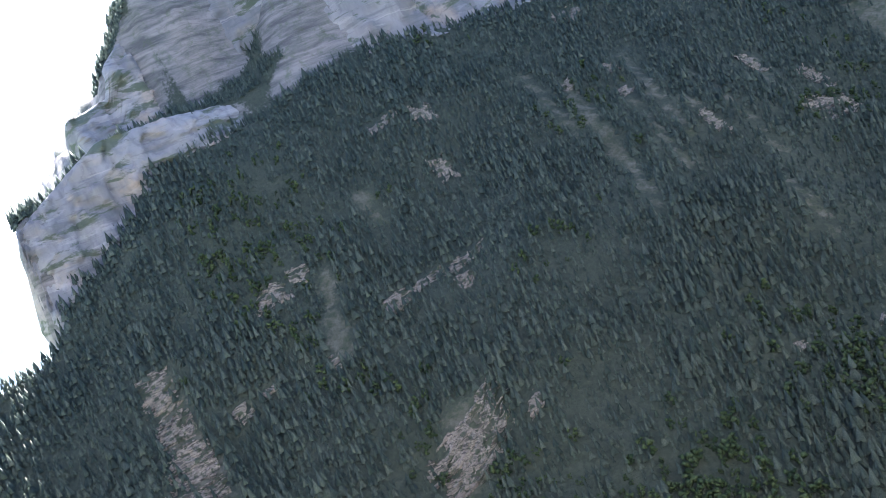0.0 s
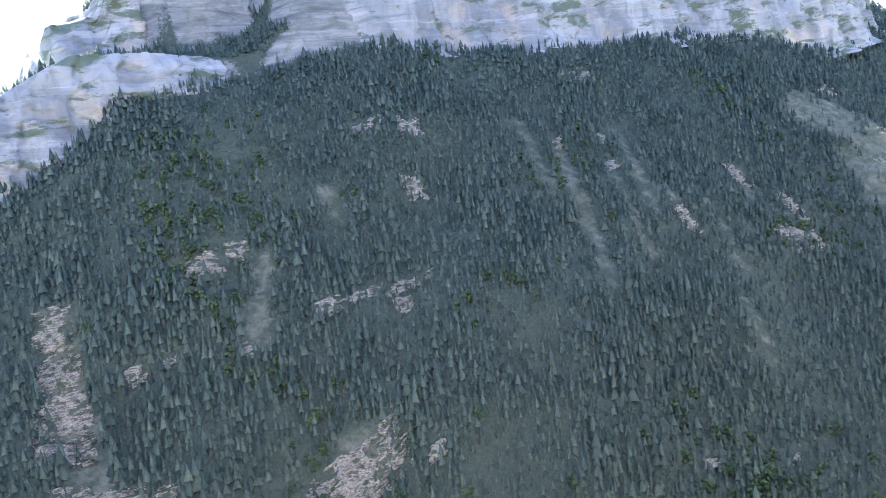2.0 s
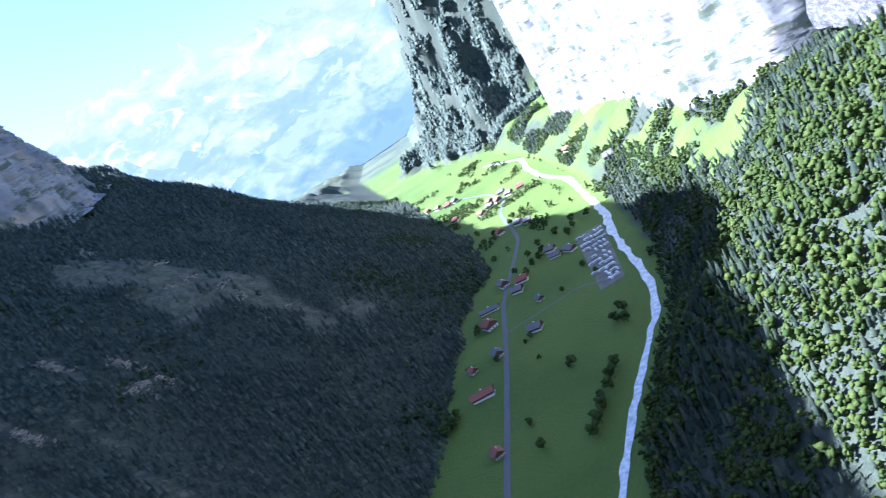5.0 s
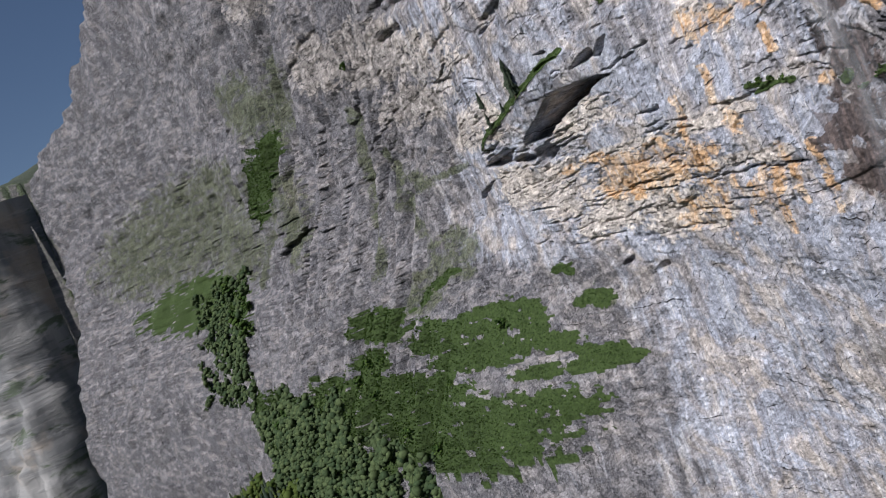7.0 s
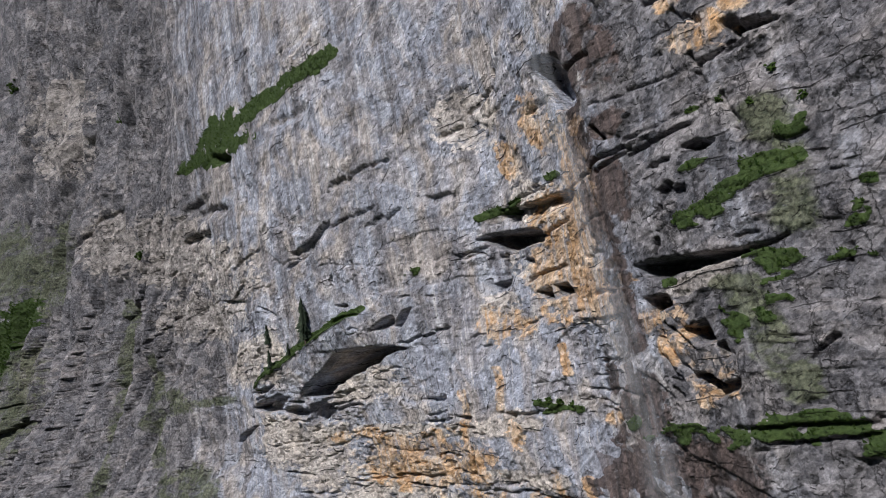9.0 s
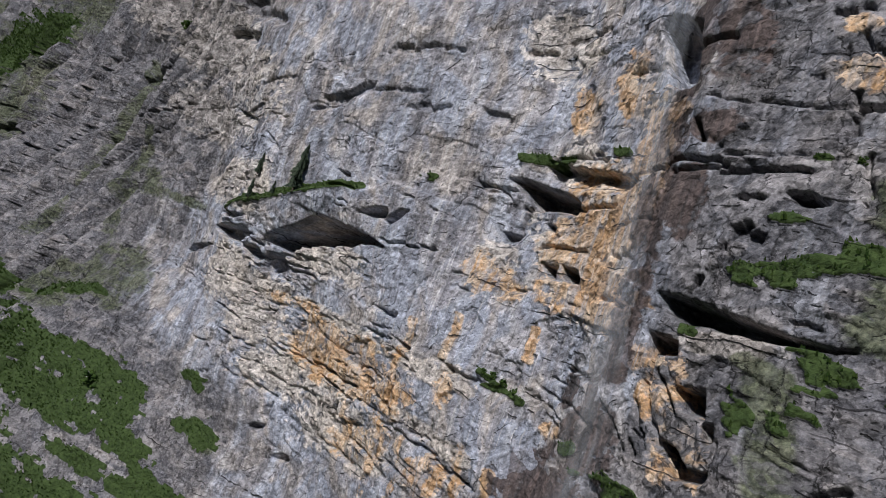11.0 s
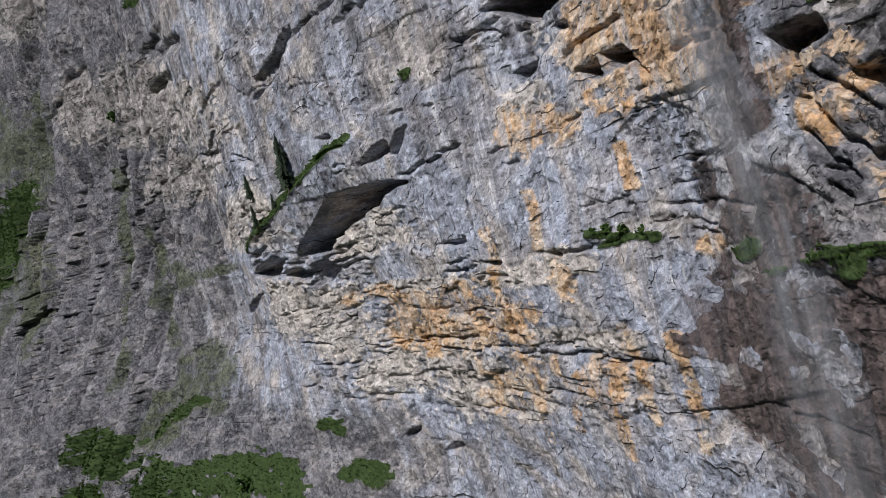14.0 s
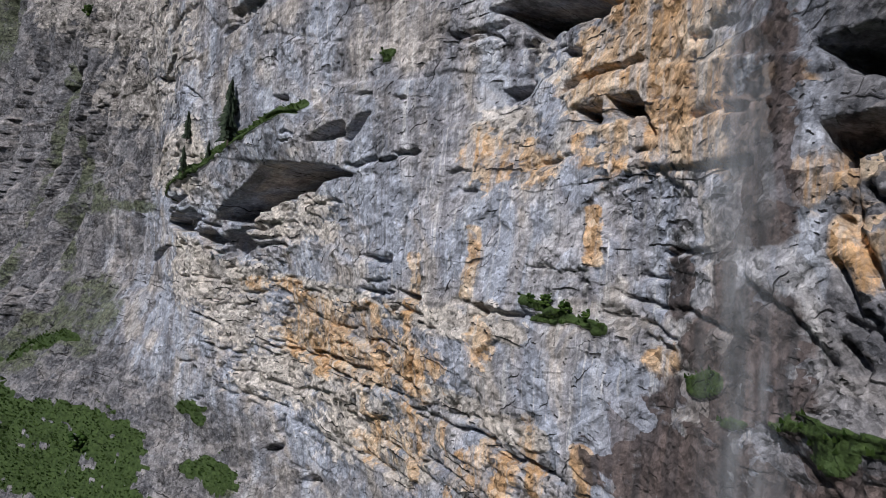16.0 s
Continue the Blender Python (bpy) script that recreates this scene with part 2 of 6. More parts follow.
def limestone_wall():
    n = Nodes("limestone_wall")
    p = n.attr("wall", "Vector")                    # (along, up, out)
    along, up, _ = n.axes(p)
    bent = n.vmath("ADD", p, n.vmath("MULTIPLY", n.vmath("SUBTRACT", n.tint_of(p, 0.45), (0.5, 0.5, 0.5)), (2.4, 1.3, 1.2)))
    bent = n.vmath("ADD", bent, n.vmath("MULTIPLY", n.vmath("SUBTRACT", n.tint_of(p, 2.2), (0.5, 0.5, 0.5)), (0.45, 0.3, 0.3)))
    broken = n.ramp(n.attr("broken"), 0.0, 0.9, 0.6, 1.15)
    dry = n.ramp(n.attr("wet"), 0.15, 0.6, 1.0, 0.25)
    mid = n.noise(p, 0.20, 6, 0.6)
    fine = n.noise(p, 1.5, 9, 0.68)
    grain = n.noise(p, 5.0, 6, 0.72)
    run = n.noise(n.scaled(p, (0.8, 0.05, 0.5)), 1.0, 6, 0.62, 0.3)
    thin_run = n.noise(n.scaled(p, (2.6, 0.10, 1.0)), 1.0, 4, 0.6, 0.5)
    wide_run = n.noise(n.scaled(p, (0.30, 0.035, 0.2)), 1.0, 4, 0.6, 0.4)
    striae = n.noise(n.scaled(n.turned(p, 37), (0.16, 1.5, 0.5)), 1.0, 6, 0.62, 0.8)
    slab = n.noise(n.scaled(p, (0.11, 0.10, 0.2)), 1.0, 4, 0.55, 1.0)
    h1, c1 = n.chips(n.scaled(bent, (0.30, 0.52, 0.4)), 0.75, 0.30)
    h2, c2 = n.chips(n.scaled(bent, (0.85, 1.6, 1.0)), 0.50, 0.20)
    h3, c3 = n.chips(n.scaled(n.turned(bent, 25), (2.2, 4.2, 2.6)), 0.22, 0.09)
    # open joints between the beds: painted dark, with an overhang shadow's sharp upper edge
    b1 = n.math("ADD", n.math("MULTIPLY", up, 0.62), n.math("MULTIPLY", n.noise(n.scaled(p, (0.35, 0.9, 0.5)), 0.35, 2, 0.5), 2.2))
    b1 = n.math("ADD", b1, n.math("MULTIPLY", n.noise(p, 1.6, 4, 0.6), 0.22))
    f1 = n.math("FRACT", b1)
    g1 = n.ramp(n.noise(n.joined(n.math("MULTIPLY", along, 0.13), n.math("MULTIPLY", n.math("FLOOR", b1), 3.7)), 1.0, 4, 0.65), 0.535, 0.56)
    g1 = n.math("MULTIPLY", g1, n.ramp(n.attr("broken"), 0.1, 0.4, 0.35, 1.0))
    lean = n.axes(n.turned(p, 37))
    b2 = n.math("ADD", n.math("MULTIPLY", lean[1], 0.8), n.math("MULTIPLY", n.noise(p, 0.3, 3, 0.55), 2.4))
    f2 = n.math("FRACT", b2)
    g2 = n.ramp(n.noise(n.joined(n.math("MULTIPLY", lean[0], 0.22), n.math("MULTIPLY", n.math("FLOOR", b2), 5.3)), 1.0, 3, 0.65), 0.57, 0.60)
    g2 = n.math("MULTIPLY", g2, n.ramp(n.attr("broken"), 0.5, 0.1, 0.15, 1.0))

    def dashes(turn, spacing, length, least, lo, hi):
        """Short open cracks that all run one way."""
        q = n.axes(n.turned(p, turn))
        b = n.math("ADD", n.math("MULTIPLY", q[1], spacing), n.math("MULTIPLY", n.noise(p, 0.8, 4, 0.6), 1.6))
        g = n.noise(n.joined(n.math("MULTIPLY", q[0], length), n.math("MULTIPLY", n.math("FLOOR", b), 7.1), turn), 1.0, 2, 0.6)
        return n.math("MULTIPLY", n.ramp(n.math("FRACT", b), lo, hi), n.ramp(g, least, least + 0.03))

    small = n.math("MAXIMUM", dashes(-8, 1.7, 0.75, 0.62, 0.80, 0.93), n.math("MULTIPLY", dashes(72, 0.8, 0.35, 0.63, 0.90, 0.97), 0.8))
    small = n.math("MAXIMUM", small, n.math("MULTIPLY", dashes(30, 2.6, 1.3, 0.63, 0.74, 0.92), 0.8))
    joint_shade = n.math("MAXIMUM", n.math("MULTIPLY", n.ramp(f1, 0.87, 0.95), g1), n.math("MULTIPLY", n.ramp(f2, 0.88, 0.96), g2))
    joint_shade = n.math("MAXIMUM", joint_shade, small)
    upright = n.math("MAXIMUM", dashes(-76, 0.30, 0.07, 0.53, 0.86, 0.96), dashes(-84, 0.75, 0.16, 0.56, 0.84, 0.96))
    joint_shade = n.math("MAXIMUM", joint_shade, n.math("MULTIPLY", upright, n.ramp(n.attr("old_dim"), 0.4, 0.8, 0, 0.9)))
    tone = n.attr("tone")
    c = n.mix(n.ramp(mid, 0.34, 0.66), (0.295, 0.290, 0.325), (0.445, 0.425, 0.435))
    c = n.mix(n.ramp(slab, 0.50, 0.55, 0, 0.8), c, (0.345, 0.372, 0.445))
    c = n.mix(n.ramp(slab, 0.46, 0.40, 0, 0.7), c, (0.47, 0.41, 0.355))
    c = n.mix(n.ramp(wide_run, 0.54, 0.62, 0, 0.3), c, (0.20, 0.20, 0.235))
    c = n.mix(n.ramp(wide_run, 0.45, 0.38, 0, 0.3), c, (0.52, 0.525, 0.55))
    c = n.mix(n.ramp(run, 0.56, 0.64, 0, 0.32), c, (0.15, 0.15, 0.17))
    c = n.mix(n.ramp(run, 0.42, 0.35, 0, 0.3), c, (0.57, 0.57, 0.58))
    c = n.mix(n.math("MULTIPLY", n.ramp(thin_run, 0.56, 0.62, 0, 0.5), n.ramp(mid, 0.42, 0.55)), c, (0.14, 0.14, 0.15))
    c = n.mix(n.math("MULTIPLY", n.ramp(thin_run, 0.44, 0.38, 0, 0.6), n.ramp(mid, 0.55, 0.45)), c, (0.62, 0.60, 0.58))
    # weathered rock; on the far left also darkened for the sun's slant
    old_dim = n.ramp(n.math("ADD", n.attr("old_dim"), n.ramp(wide_run, 0.3, 0.7, -0.4, 0.4)), 0.15, 0.65, 0, 0.92)
    old_dim_rock = n.mix(n.ramp(fine, 0.38, 0.62), (0.05, 0.05, 0.057), (0.165, 0.158, 0.166))
    old_dim_rock = n.mix(n.ramp(tone, 0.1, 0.9, 0, 0.5), old_dim_rock, (0.33, 0.295, 0.275))
    old_dim_rock = n.mix(n.ramp(c1, 0.6, 0.95, 0, 0.6), old_dim_rock, (0.28, 0.265, 0.27))
    c = n.mix(old_dim, c, old_dim_rock)
    edge = n.math("ADD", n.ramp(mid, 0.3, 0.7, -0.5, 0.5), n.math("ADD", n.ramp(c2, 0.0, 1.0, -0.28, 0.28), n.math("MULTIPLY", tone, 0.4)))

    def patchy(name, lo=0.35, hi=0.75, top=1.0):
        return n.ramp(n.math("ADD", n.attr(name), n.math("MULTIPLY", edge, n.ramp(n.attr(name), 0.0, 0.3))), lo, hi, 0, top)

    c = n.mix(n.math("MULTIPLY", patchy("pale", 0.4, 0.75, 0.75), n.ramp(n.attr("old_dim"), 0.1, 0.8, 1.0, 0.45)), c, n.mix(n.ramp(c1, 0.2, 0.8), (0.46, 0.405, 0.35), (0.60, 0.535, 0.465)))
    ochre = n.mix(n.ramp(mid, 0.42, 0.58), (0.57, 0.43, 0.295), (0.53, 0.315, 0.145))
    ochre = n.mix(n.ramp(c2, 0.6, 1.0, 0, 0.5), ochre, (0.55, 0.46, 0.36))
    c = n.mix(n.math("MULTIPLY", patchy("ochre", 0.45, 0.8, 0.9), n.ramp(run, 0.62, 0.5, 0.45, 1.0)), c, n.mix(n.ramp(run, 0.5, 0.62, 0, 0.6), ochre, (0.44, 0.40, 0.36)))
    c = n.mix(n.math("MULTIPLY", patchy("wet", 0.30, 0.62, 0.95), n.ramp(c1, 0.08, 0.22, 0.25, 1.0)), c, n.mix(n.ramp(run, 0.38, 0.62), (0.04, 0.032, 0.031), (0.125, 0.092, 0.082)))
    c = n.mix(patchy("moss", 0.35, 0.95, 0.75), c, n.mix(n.ramp(fine, 0.35, 0.65), (0.03, 0.042, 0.016), (0.10, 0.115, 0.05)))
    # the shade of each chip, bed and grain
    shade = n.math("MULTIPLY", n.ramp(c2, 0.0, 1.0, 0.86, 1.13), n.ramp(c3, 0.0, 1.0, 0.84, 1.15))
    shade = n.math("MULTIPLY", shade, n.math("MULTIPLY", n.ramp(fine, 0.32, 0.68, 0.8, 1.2), n.ramp(grain, 0.32, 0.68, 0.72, 1.28)))
    shade = n.math("MULTIPLY", shade, n.math("MULTIPLY", n.ramp(striae, 0.35, 0.65, 1.15, 0.8), n.ramp(tone, -0.9, 0.9, 0.82, 1.2)))
    c = n.vmath("MULTIPLY", c, n.joined(shade, shade, shade))
    # near-black joints, with the shadow under each bed put into the colour
    c = n.mix(n.math("MULTIPLY", n.math("MULTIPLY", joint_shade, dry), 0.95), c, (0.02, 0.018, 0.019))
    c = n.mix(n.ramp(n.attr("grass"), 0.4, 0.6), c, n.mix(n.ramp(fine, 0.3, 0.7), (0.022, 0.042, 0.010), (0.066, 0.10, 0.026)))
    h = n.math("MULTIPLY", n.math("ADD", n.math("MULTIPLY", h1, 0.7), n.math("ADD", h2, h3)), broken)
    h = n.math("ADD", h, n.math("ADD", n.math("MULTIPLY", grain, 0.05), n.math("ADD", n.math("MULTIPLY", fine, 0.12), n.math("MULTIPLY", striae, 0.11))))
    h = n.math("ADD", h, n.math("MULTIPLY", n.math("SUBTRACT", 1.0, f1), n.math("MULTIPLY", g1, 0.22)))
    h = n.math("SUBTRACT", h, n.math("MULTIPLY", joint_shade, 0.15))
    n.bump(h, 1.0, 1.0)
    return n.done(c, n.ramp(n.attr("wet"), 0.2, 0.9, 0.88, 0.66))


def mountain_ground():
    n = Nodes("mountain_ground")
    p = n.coords()
    mid, fine = n.noise(p, 0.004, 7, 0.6), n.noise(p, 0.35, 8, 0.65)
    meadow = n.mix(n.ramp(n.noise(p, 0.006, 4), 0.35, 0.65), (0.075, 0.13, 0.02), (0.125, 0.175, 0.03))
    meadow = n.mix(n.ramp(fine, 0.45, 0.8, 0, 0.5), meadow, (0.15, 0.19, 0.04))
    floor = n.mix(n.ramp(fine, 0.3, 0.7), (0.042, 0.054, 0.038), (0.074, 0.086, 0.058))
    c = n.mix(n.attr("meadow"), floor, meadow)
    bed = n.noise(n.scaled(p, (0.02, 0.02, 0.14)), 1.0, 8, 0.65, 0.4)
    rock = n.mix(n.ramp(bed, 0.36, 0.62), (0.10, 0.10, 0.095), (0.27, 0.25, 0.23))
    rock = n.mix(n.ramp(n.noise(p, 0.09, 8, 0.7), 0.52, 0.7, 0, 0.75), rock, (0.09, 0.11, 0.06))
    c = n.mix(n.ramp(n.math("ADD", n.attr("bare"), n.ramp(fine, 0.3, 0.7, -0.25, 0.25)), 0.35, 0.65), c, rock)
    scree_mix = n.ramp(n.math("ADD", n.attr("scree"), n.ramp(fine, 0.3, 0.7, -0.3, 0.3)), 0.35, 0.75, 0, 0.9)
    c = n.mix(scree_mix, c, n.mix(n.ramp(n.noise(p, 0.1, 8, 0.7), 0.4, 0.62), (0.062, 0.076, 0.042), (0.165, 0.155, 0.115)))
    high = n.mix(n.ramp(n.noise(p, 0.004, 7, 0.62), 0.42, 0.58), (0.055, 0.08, 0.06), (0.11, 0.125, 0.07))
    c = n.mix(n.attr("remote"), c, high)
    n.bump(n.math("ADD", fine, bed), 0.8, 2.0)
    return n.done(c)


def foliage(name, dark, light, rough=0.75):
    n = Nodes(name, rough)
    n.b.inputs["Specular IOR Level"].default_value = 0.1
    p = n.coords()
    c = n.mix(n.island(), dark, light)
    c = n.mix(n.ramp(n.noise(p, 1.4, 4), 0.35, 0.7, 0, 0.6), c, tuple(v * 0.45 for v in dark))
    return n.done(c)


def simple(name, a, b, scale=1.0, rough=0.85, bump=0.0, detail=6):
    n = Nodes(name, rough)
    f = n.noise(n.coords(), scale, detail, 0.6)
    if bump:
        n.bump(f, bump, 0.15)
    return n.done(n.mix(n.ramp(f, 0.3, 0.7), a, b))


WALL_ROCK = limestone_wall()
GROUND = mountain_ground()
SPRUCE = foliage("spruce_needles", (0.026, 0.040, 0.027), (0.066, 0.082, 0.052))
# spruce copy lightened to stand for the haze before the shaded slope
SHADE_SPRUCE = foliage("haze_lifted_spruce_needles", (0.045, 0.063, 0.048), (0.118, 0.14, 0.10))
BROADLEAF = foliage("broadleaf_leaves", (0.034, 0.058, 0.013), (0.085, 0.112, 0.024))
# spruce copy paled further for haze and sunlight on the distant spur
SPUR_SPRUCE = foliage("haze_paled_spruce_needles", (0.075, 0.10, 0.082), (0.15, 0.175, 0.125))
MIXED = foliage("mixed_leaves", (0.035, 0.058, 0.026), (0.095, 0.125, 0.052))
HERBS = foliage("herb_leaves", (0.022, 0.048, 0.010), (0.074, 0.115, 0.026))
BARK = simple("bark", (0.05, 0.04, 0.03), (0.13, 0.10, 0.08), 3)


def crag_rock():
    n = Nodes("crag_limestone")
    p = n.coords()
    bed = n.noise(n.scaled(p, (0.12, 0.12, 0.9)), 1.0, 7, 0.65, 0.6)
    blotch, fine = n.noise(p, 0.16, 6, 0.6), n.noise(p, 0.8, 8, 0.65)
    c = n.mix(n.ramp(fine, 0.35, 0.65), (0.18, 0.16, 0.13), (0.40, 0.345, 0.27))
    c = n.mix(n.ramp(bed, 0.50, 0.57, 0, 0.8), c, (0.06, 0.058, 0.048))
    c = n.mix(n.ramp(blotch, 0.50, 0.58, 0, 0.9), c, (0.06, 0.078, 0.045))
    n.bump(n.math("ADD", bed, fine), 1.0, 0.8)
    return n.done(c)


CRAG = crag_rock()



def distant_limestone():
    n = Nodes("distant_limestone")
    p = n.coords()
    fine, mid = n.noise(p, 0.05, 8, 0.6), n.noise(p, 0.012, 4)
    bed = n.noise(n.scaled(p, (0.014, 0.014, 0.11)), 1.0, 8, 0.66, 0.8)
    run = n.noise(n.scaled(p, (0.06, 0.06, 0.008)), 1.0, 5, 0.6, 0.3)
    c = n.mix(n.ramp(mid, 0.38, 0.62), (0.208, 0.208, 0.210), (0.328, 0.317, 0.304))
    c = n.mix(n.ramp(run, 0.45, 0.6, 0, 0.6), c, (0.136, 0.139, 0.144))
    c = n.mix(n.ramp(bed, 0.54, 0.60, 0, 0.5), c, (0.128, 0.131, 0.133))
    c = n.mix(n.ramp(bed, 0.44, 0.38, 0, 0.4), c, (0.432, 0.408, 0.384))
    c = n.mix(n.ramp(n.noise(p, 0.02, 5, 0.6), 0.53, 0.64, 0, 0.5), c, (0.432, 0.336, 0.248))
    ledges = n.noise(n.scaled(p, (0.02, 0.02, 0.06)), 1.0, 8, 0.68, 0.4)
    c = n.mix(n.ramp(ledges, 0.54, 0.60, 0, 0.85), c, (0.072, 0.096, 0.056))
    n.bump(n.math("ADD", fine, bed), 0.7, 2.5)
    return n.done(c)


CLIFF_FAR = distant_limestone()


# ---- the large structure: ground ----
def axis(parts):
    out = []
    for a, b, step in parts:
        out += list(np.arange(a, b, step))
    return np.array(out + [parts[-1][1]])


gx = axis([(-4400, -2400, 110), (-2400, -1000, 50), (-1000, -760, 24), (-760, 420, 8.4), (420, 900, 22), (900, 4400, 110)])
gy = axis([(-2500, -400, 100), (-400, -150, 18), (-150, 1750, 8.4), (1750, 2950, 26), (2950, 4800, 60)])
X, Y = np.meshgrid(gx, gy, indexing="ij")
Z = height(X, Y)
gxx, gyy = np.gradient(Z, gx, axis=0), np.gradient(Z, gy, axis=1)
steep = np.hypot(gxx, gyy)
me = mesh_of("ground", np.stack([X, Y, Z], -1).reshape(-1, 3), grid_faces(len(gx), len(gy)), GROUND, True)
distance_out = np.hypot(X, Y - 200)


def meadow_of(x, y, z, s):
    floor = smooth(0.45, 0.2, s) * smooth(60, 25, z)
    far = smooth(900, 1100, y) * smooth(2000, 1700, y) * smooth(0.75, 0.5, s) * smooth(110, 50, z) * smooth(-40, 0, x - foot_left(y))
    glade = smooth(0.0, 0.5, fbm(x / 45, y / 45, 0, 4, 59)) * smooth(40, 90, x - river_x(y)) * smooth(40, 20, x - wall_x(y)) * smooth(1700, 1300, y) * smooth(470, 560, y)
    return np.clip(floor + far + glade, 0, 1)


attribute(me, "meadow", np.clip(meadow_of(X, Y, Z, steep) + 0.25 * smooth(2500, 3000, distance_out) * smooth(500, 200, Z) * smooth(0.9, 0.4, steep), 0, 1))
attribute(me, "remote", smooth(2500, 2900, distance_out) * smooth(0.95, 1.15, np.hypot((X - 445) / 560, (Y - 2270) / 560)))
attribute(me, "bare", smooth(1.45, 2.0, steep) * (1 - smooth(1650, 1750, Y)))
attribute(me, "scree", np.maximum(0.8 * scree(X, Y), 0.9 * gullies(X, Y)))
ground = tagged(new("ground", me), "green alpine valley floor with steep wooded mountainsides", "ground", kind="structure")


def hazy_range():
    """Far-off mountains; the haze before them is painted in as pale glowing colour."""
    n = Nodes("painted_haze_mountains")
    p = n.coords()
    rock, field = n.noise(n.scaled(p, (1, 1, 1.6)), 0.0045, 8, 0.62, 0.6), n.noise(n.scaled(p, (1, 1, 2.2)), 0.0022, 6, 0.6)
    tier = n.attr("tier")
    # farther chains are paler and whiter: haze put into the colour
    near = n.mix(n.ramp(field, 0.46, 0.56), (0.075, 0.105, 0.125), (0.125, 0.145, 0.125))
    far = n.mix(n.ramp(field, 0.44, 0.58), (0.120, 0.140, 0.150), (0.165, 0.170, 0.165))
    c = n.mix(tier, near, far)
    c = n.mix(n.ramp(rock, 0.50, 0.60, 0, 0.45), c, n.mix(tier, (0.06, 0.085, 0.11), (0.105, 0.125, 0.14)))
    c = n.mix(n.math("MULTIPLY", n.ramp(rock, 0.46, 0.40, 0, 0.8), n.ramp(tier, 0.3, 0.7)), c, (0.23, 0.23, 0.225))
    # emission stands for hazy air; the mountains are no light source
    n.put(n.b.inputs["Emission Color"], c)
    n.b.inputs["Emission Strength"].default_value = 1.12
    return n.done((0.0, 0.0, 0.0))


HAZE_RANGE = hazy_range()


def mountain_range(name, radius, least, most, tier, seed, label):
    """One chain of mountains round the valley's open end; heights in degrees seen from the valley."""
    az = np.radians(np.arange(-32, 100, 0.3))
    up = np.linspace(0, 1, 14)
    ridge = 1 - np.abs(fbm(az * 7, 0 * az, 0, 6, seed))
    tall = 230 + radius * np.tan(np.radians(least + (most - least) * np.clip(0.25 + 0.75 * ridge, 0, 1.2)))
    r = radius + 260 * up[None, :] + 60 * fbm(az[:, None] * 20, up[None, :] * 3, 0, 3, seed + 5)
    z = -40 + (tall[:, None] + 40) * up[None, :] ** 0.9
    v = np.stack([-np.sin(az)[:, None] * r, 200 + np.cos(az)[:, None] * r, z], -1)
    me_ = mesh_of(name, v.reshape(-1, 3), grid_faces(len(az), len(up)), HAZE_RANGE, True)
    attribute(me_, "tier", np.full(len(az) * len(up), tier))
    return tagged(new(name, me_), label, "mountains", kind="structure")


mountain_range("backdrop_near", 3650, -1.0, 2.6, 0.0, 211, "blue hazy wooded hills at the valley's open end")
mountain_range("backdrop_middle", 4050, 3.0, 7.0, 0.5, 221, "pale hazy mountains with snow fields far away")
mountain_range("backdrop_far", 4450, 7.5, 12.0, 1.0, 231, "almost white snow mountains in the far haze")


def far_wall(name, ys, rows, base, top, line, sign, label, seed):
    """A distant cliff face: columns along y, rows up, standing just in front of the ground's own step."""
    k = np.linspace(0, 1, rows)[None, :] + 0 * ys[:, None]
    y = ys[:, None] + 0 * k
    z = (base - 14)[:, None] + (top - base + 17)[:, None] * k
    along, up = y + 9 * fbm(y / 60, z / 60, 0, 2, seed), z + 7 * fbm(y / 70, z / 50, 0, 2, seed + 1)
    beds = up / 17
    out = 4 * fbm(y / 70, z / 90, 0, 2, seed + 2) + 3.2 * facets(along / 30, up / 46, seed + 3, 1.1) + 3.2 * facets(along / 11, up / 19, seed + 9, 1.2) + 1.0 * facets(along / 7, up / 4, seed + 13, 0.8)
    out = out + 3.0 * (1 - (beds - np.floor(beds))) * smooth(-0.1, 0.6, vnoise(y / 80, np.floor(beds) * 3.1, 0, seed + 5))
    whole = (smooth(ys[0], ys[0] + 12, ys) * smooth(ys[-1], ys[-1] - 110, ys))[:, None]
    x = line(ys, k) + sign * ((out + 12) * whole - 16 * (1 - whole))
    me_ = mesh_of(name, np.stack([x, y, z], -1).reshape(-1, 3), grid_faces(len(ys), rows), CLIFF_FAR)
    return tagged(new(name, me_), label, "cliff", kind="structure")


def un_smooth(k):
    return 0.5 - np.sin(np.arcsin(1 - 2 * np.clip(k, 0, 1)) / 3)


def start_of_cliff(ys):
    b = cliff_foot(ys)
    sb = 430 * smooth(0, 385, b) ** 0.5 + 1
    x0 = foot_left(ys) - sb / 0.972
    return sb - 25 * fbm(x0 / 130, ys / 130, 0, 4, 11)


def lower_line(ys, k):
    return foot_left(ys)[:, None] - (start_of_cliff(ys)[:, None] + 30 * un_smooth(k)) / 0.972


def upper_line(ys, k):
    left = smooth(420, 260, ys)[:, None]
    return foot_left(ys)[:, None] - (start_of_cliff(ys)[:, None] + left * (95 + 40 * un_smooth(k)) + (1 - left) * 75 * un_smooth(k)) / 0.972


ys = np.arange(7, 300, 2.5)
far_wall("cliff_terrace", ys, 34, cliff_foot(ys), np.maximum(terrace(ys) - 4, cliff_foot(ys) - 10), lower_line, 1, "lower band of grey limestone cliff under a wooded terrace", 161)
ys = np.arange(112, 1480, 3.6)
blend = smooth(420, 260, ys)
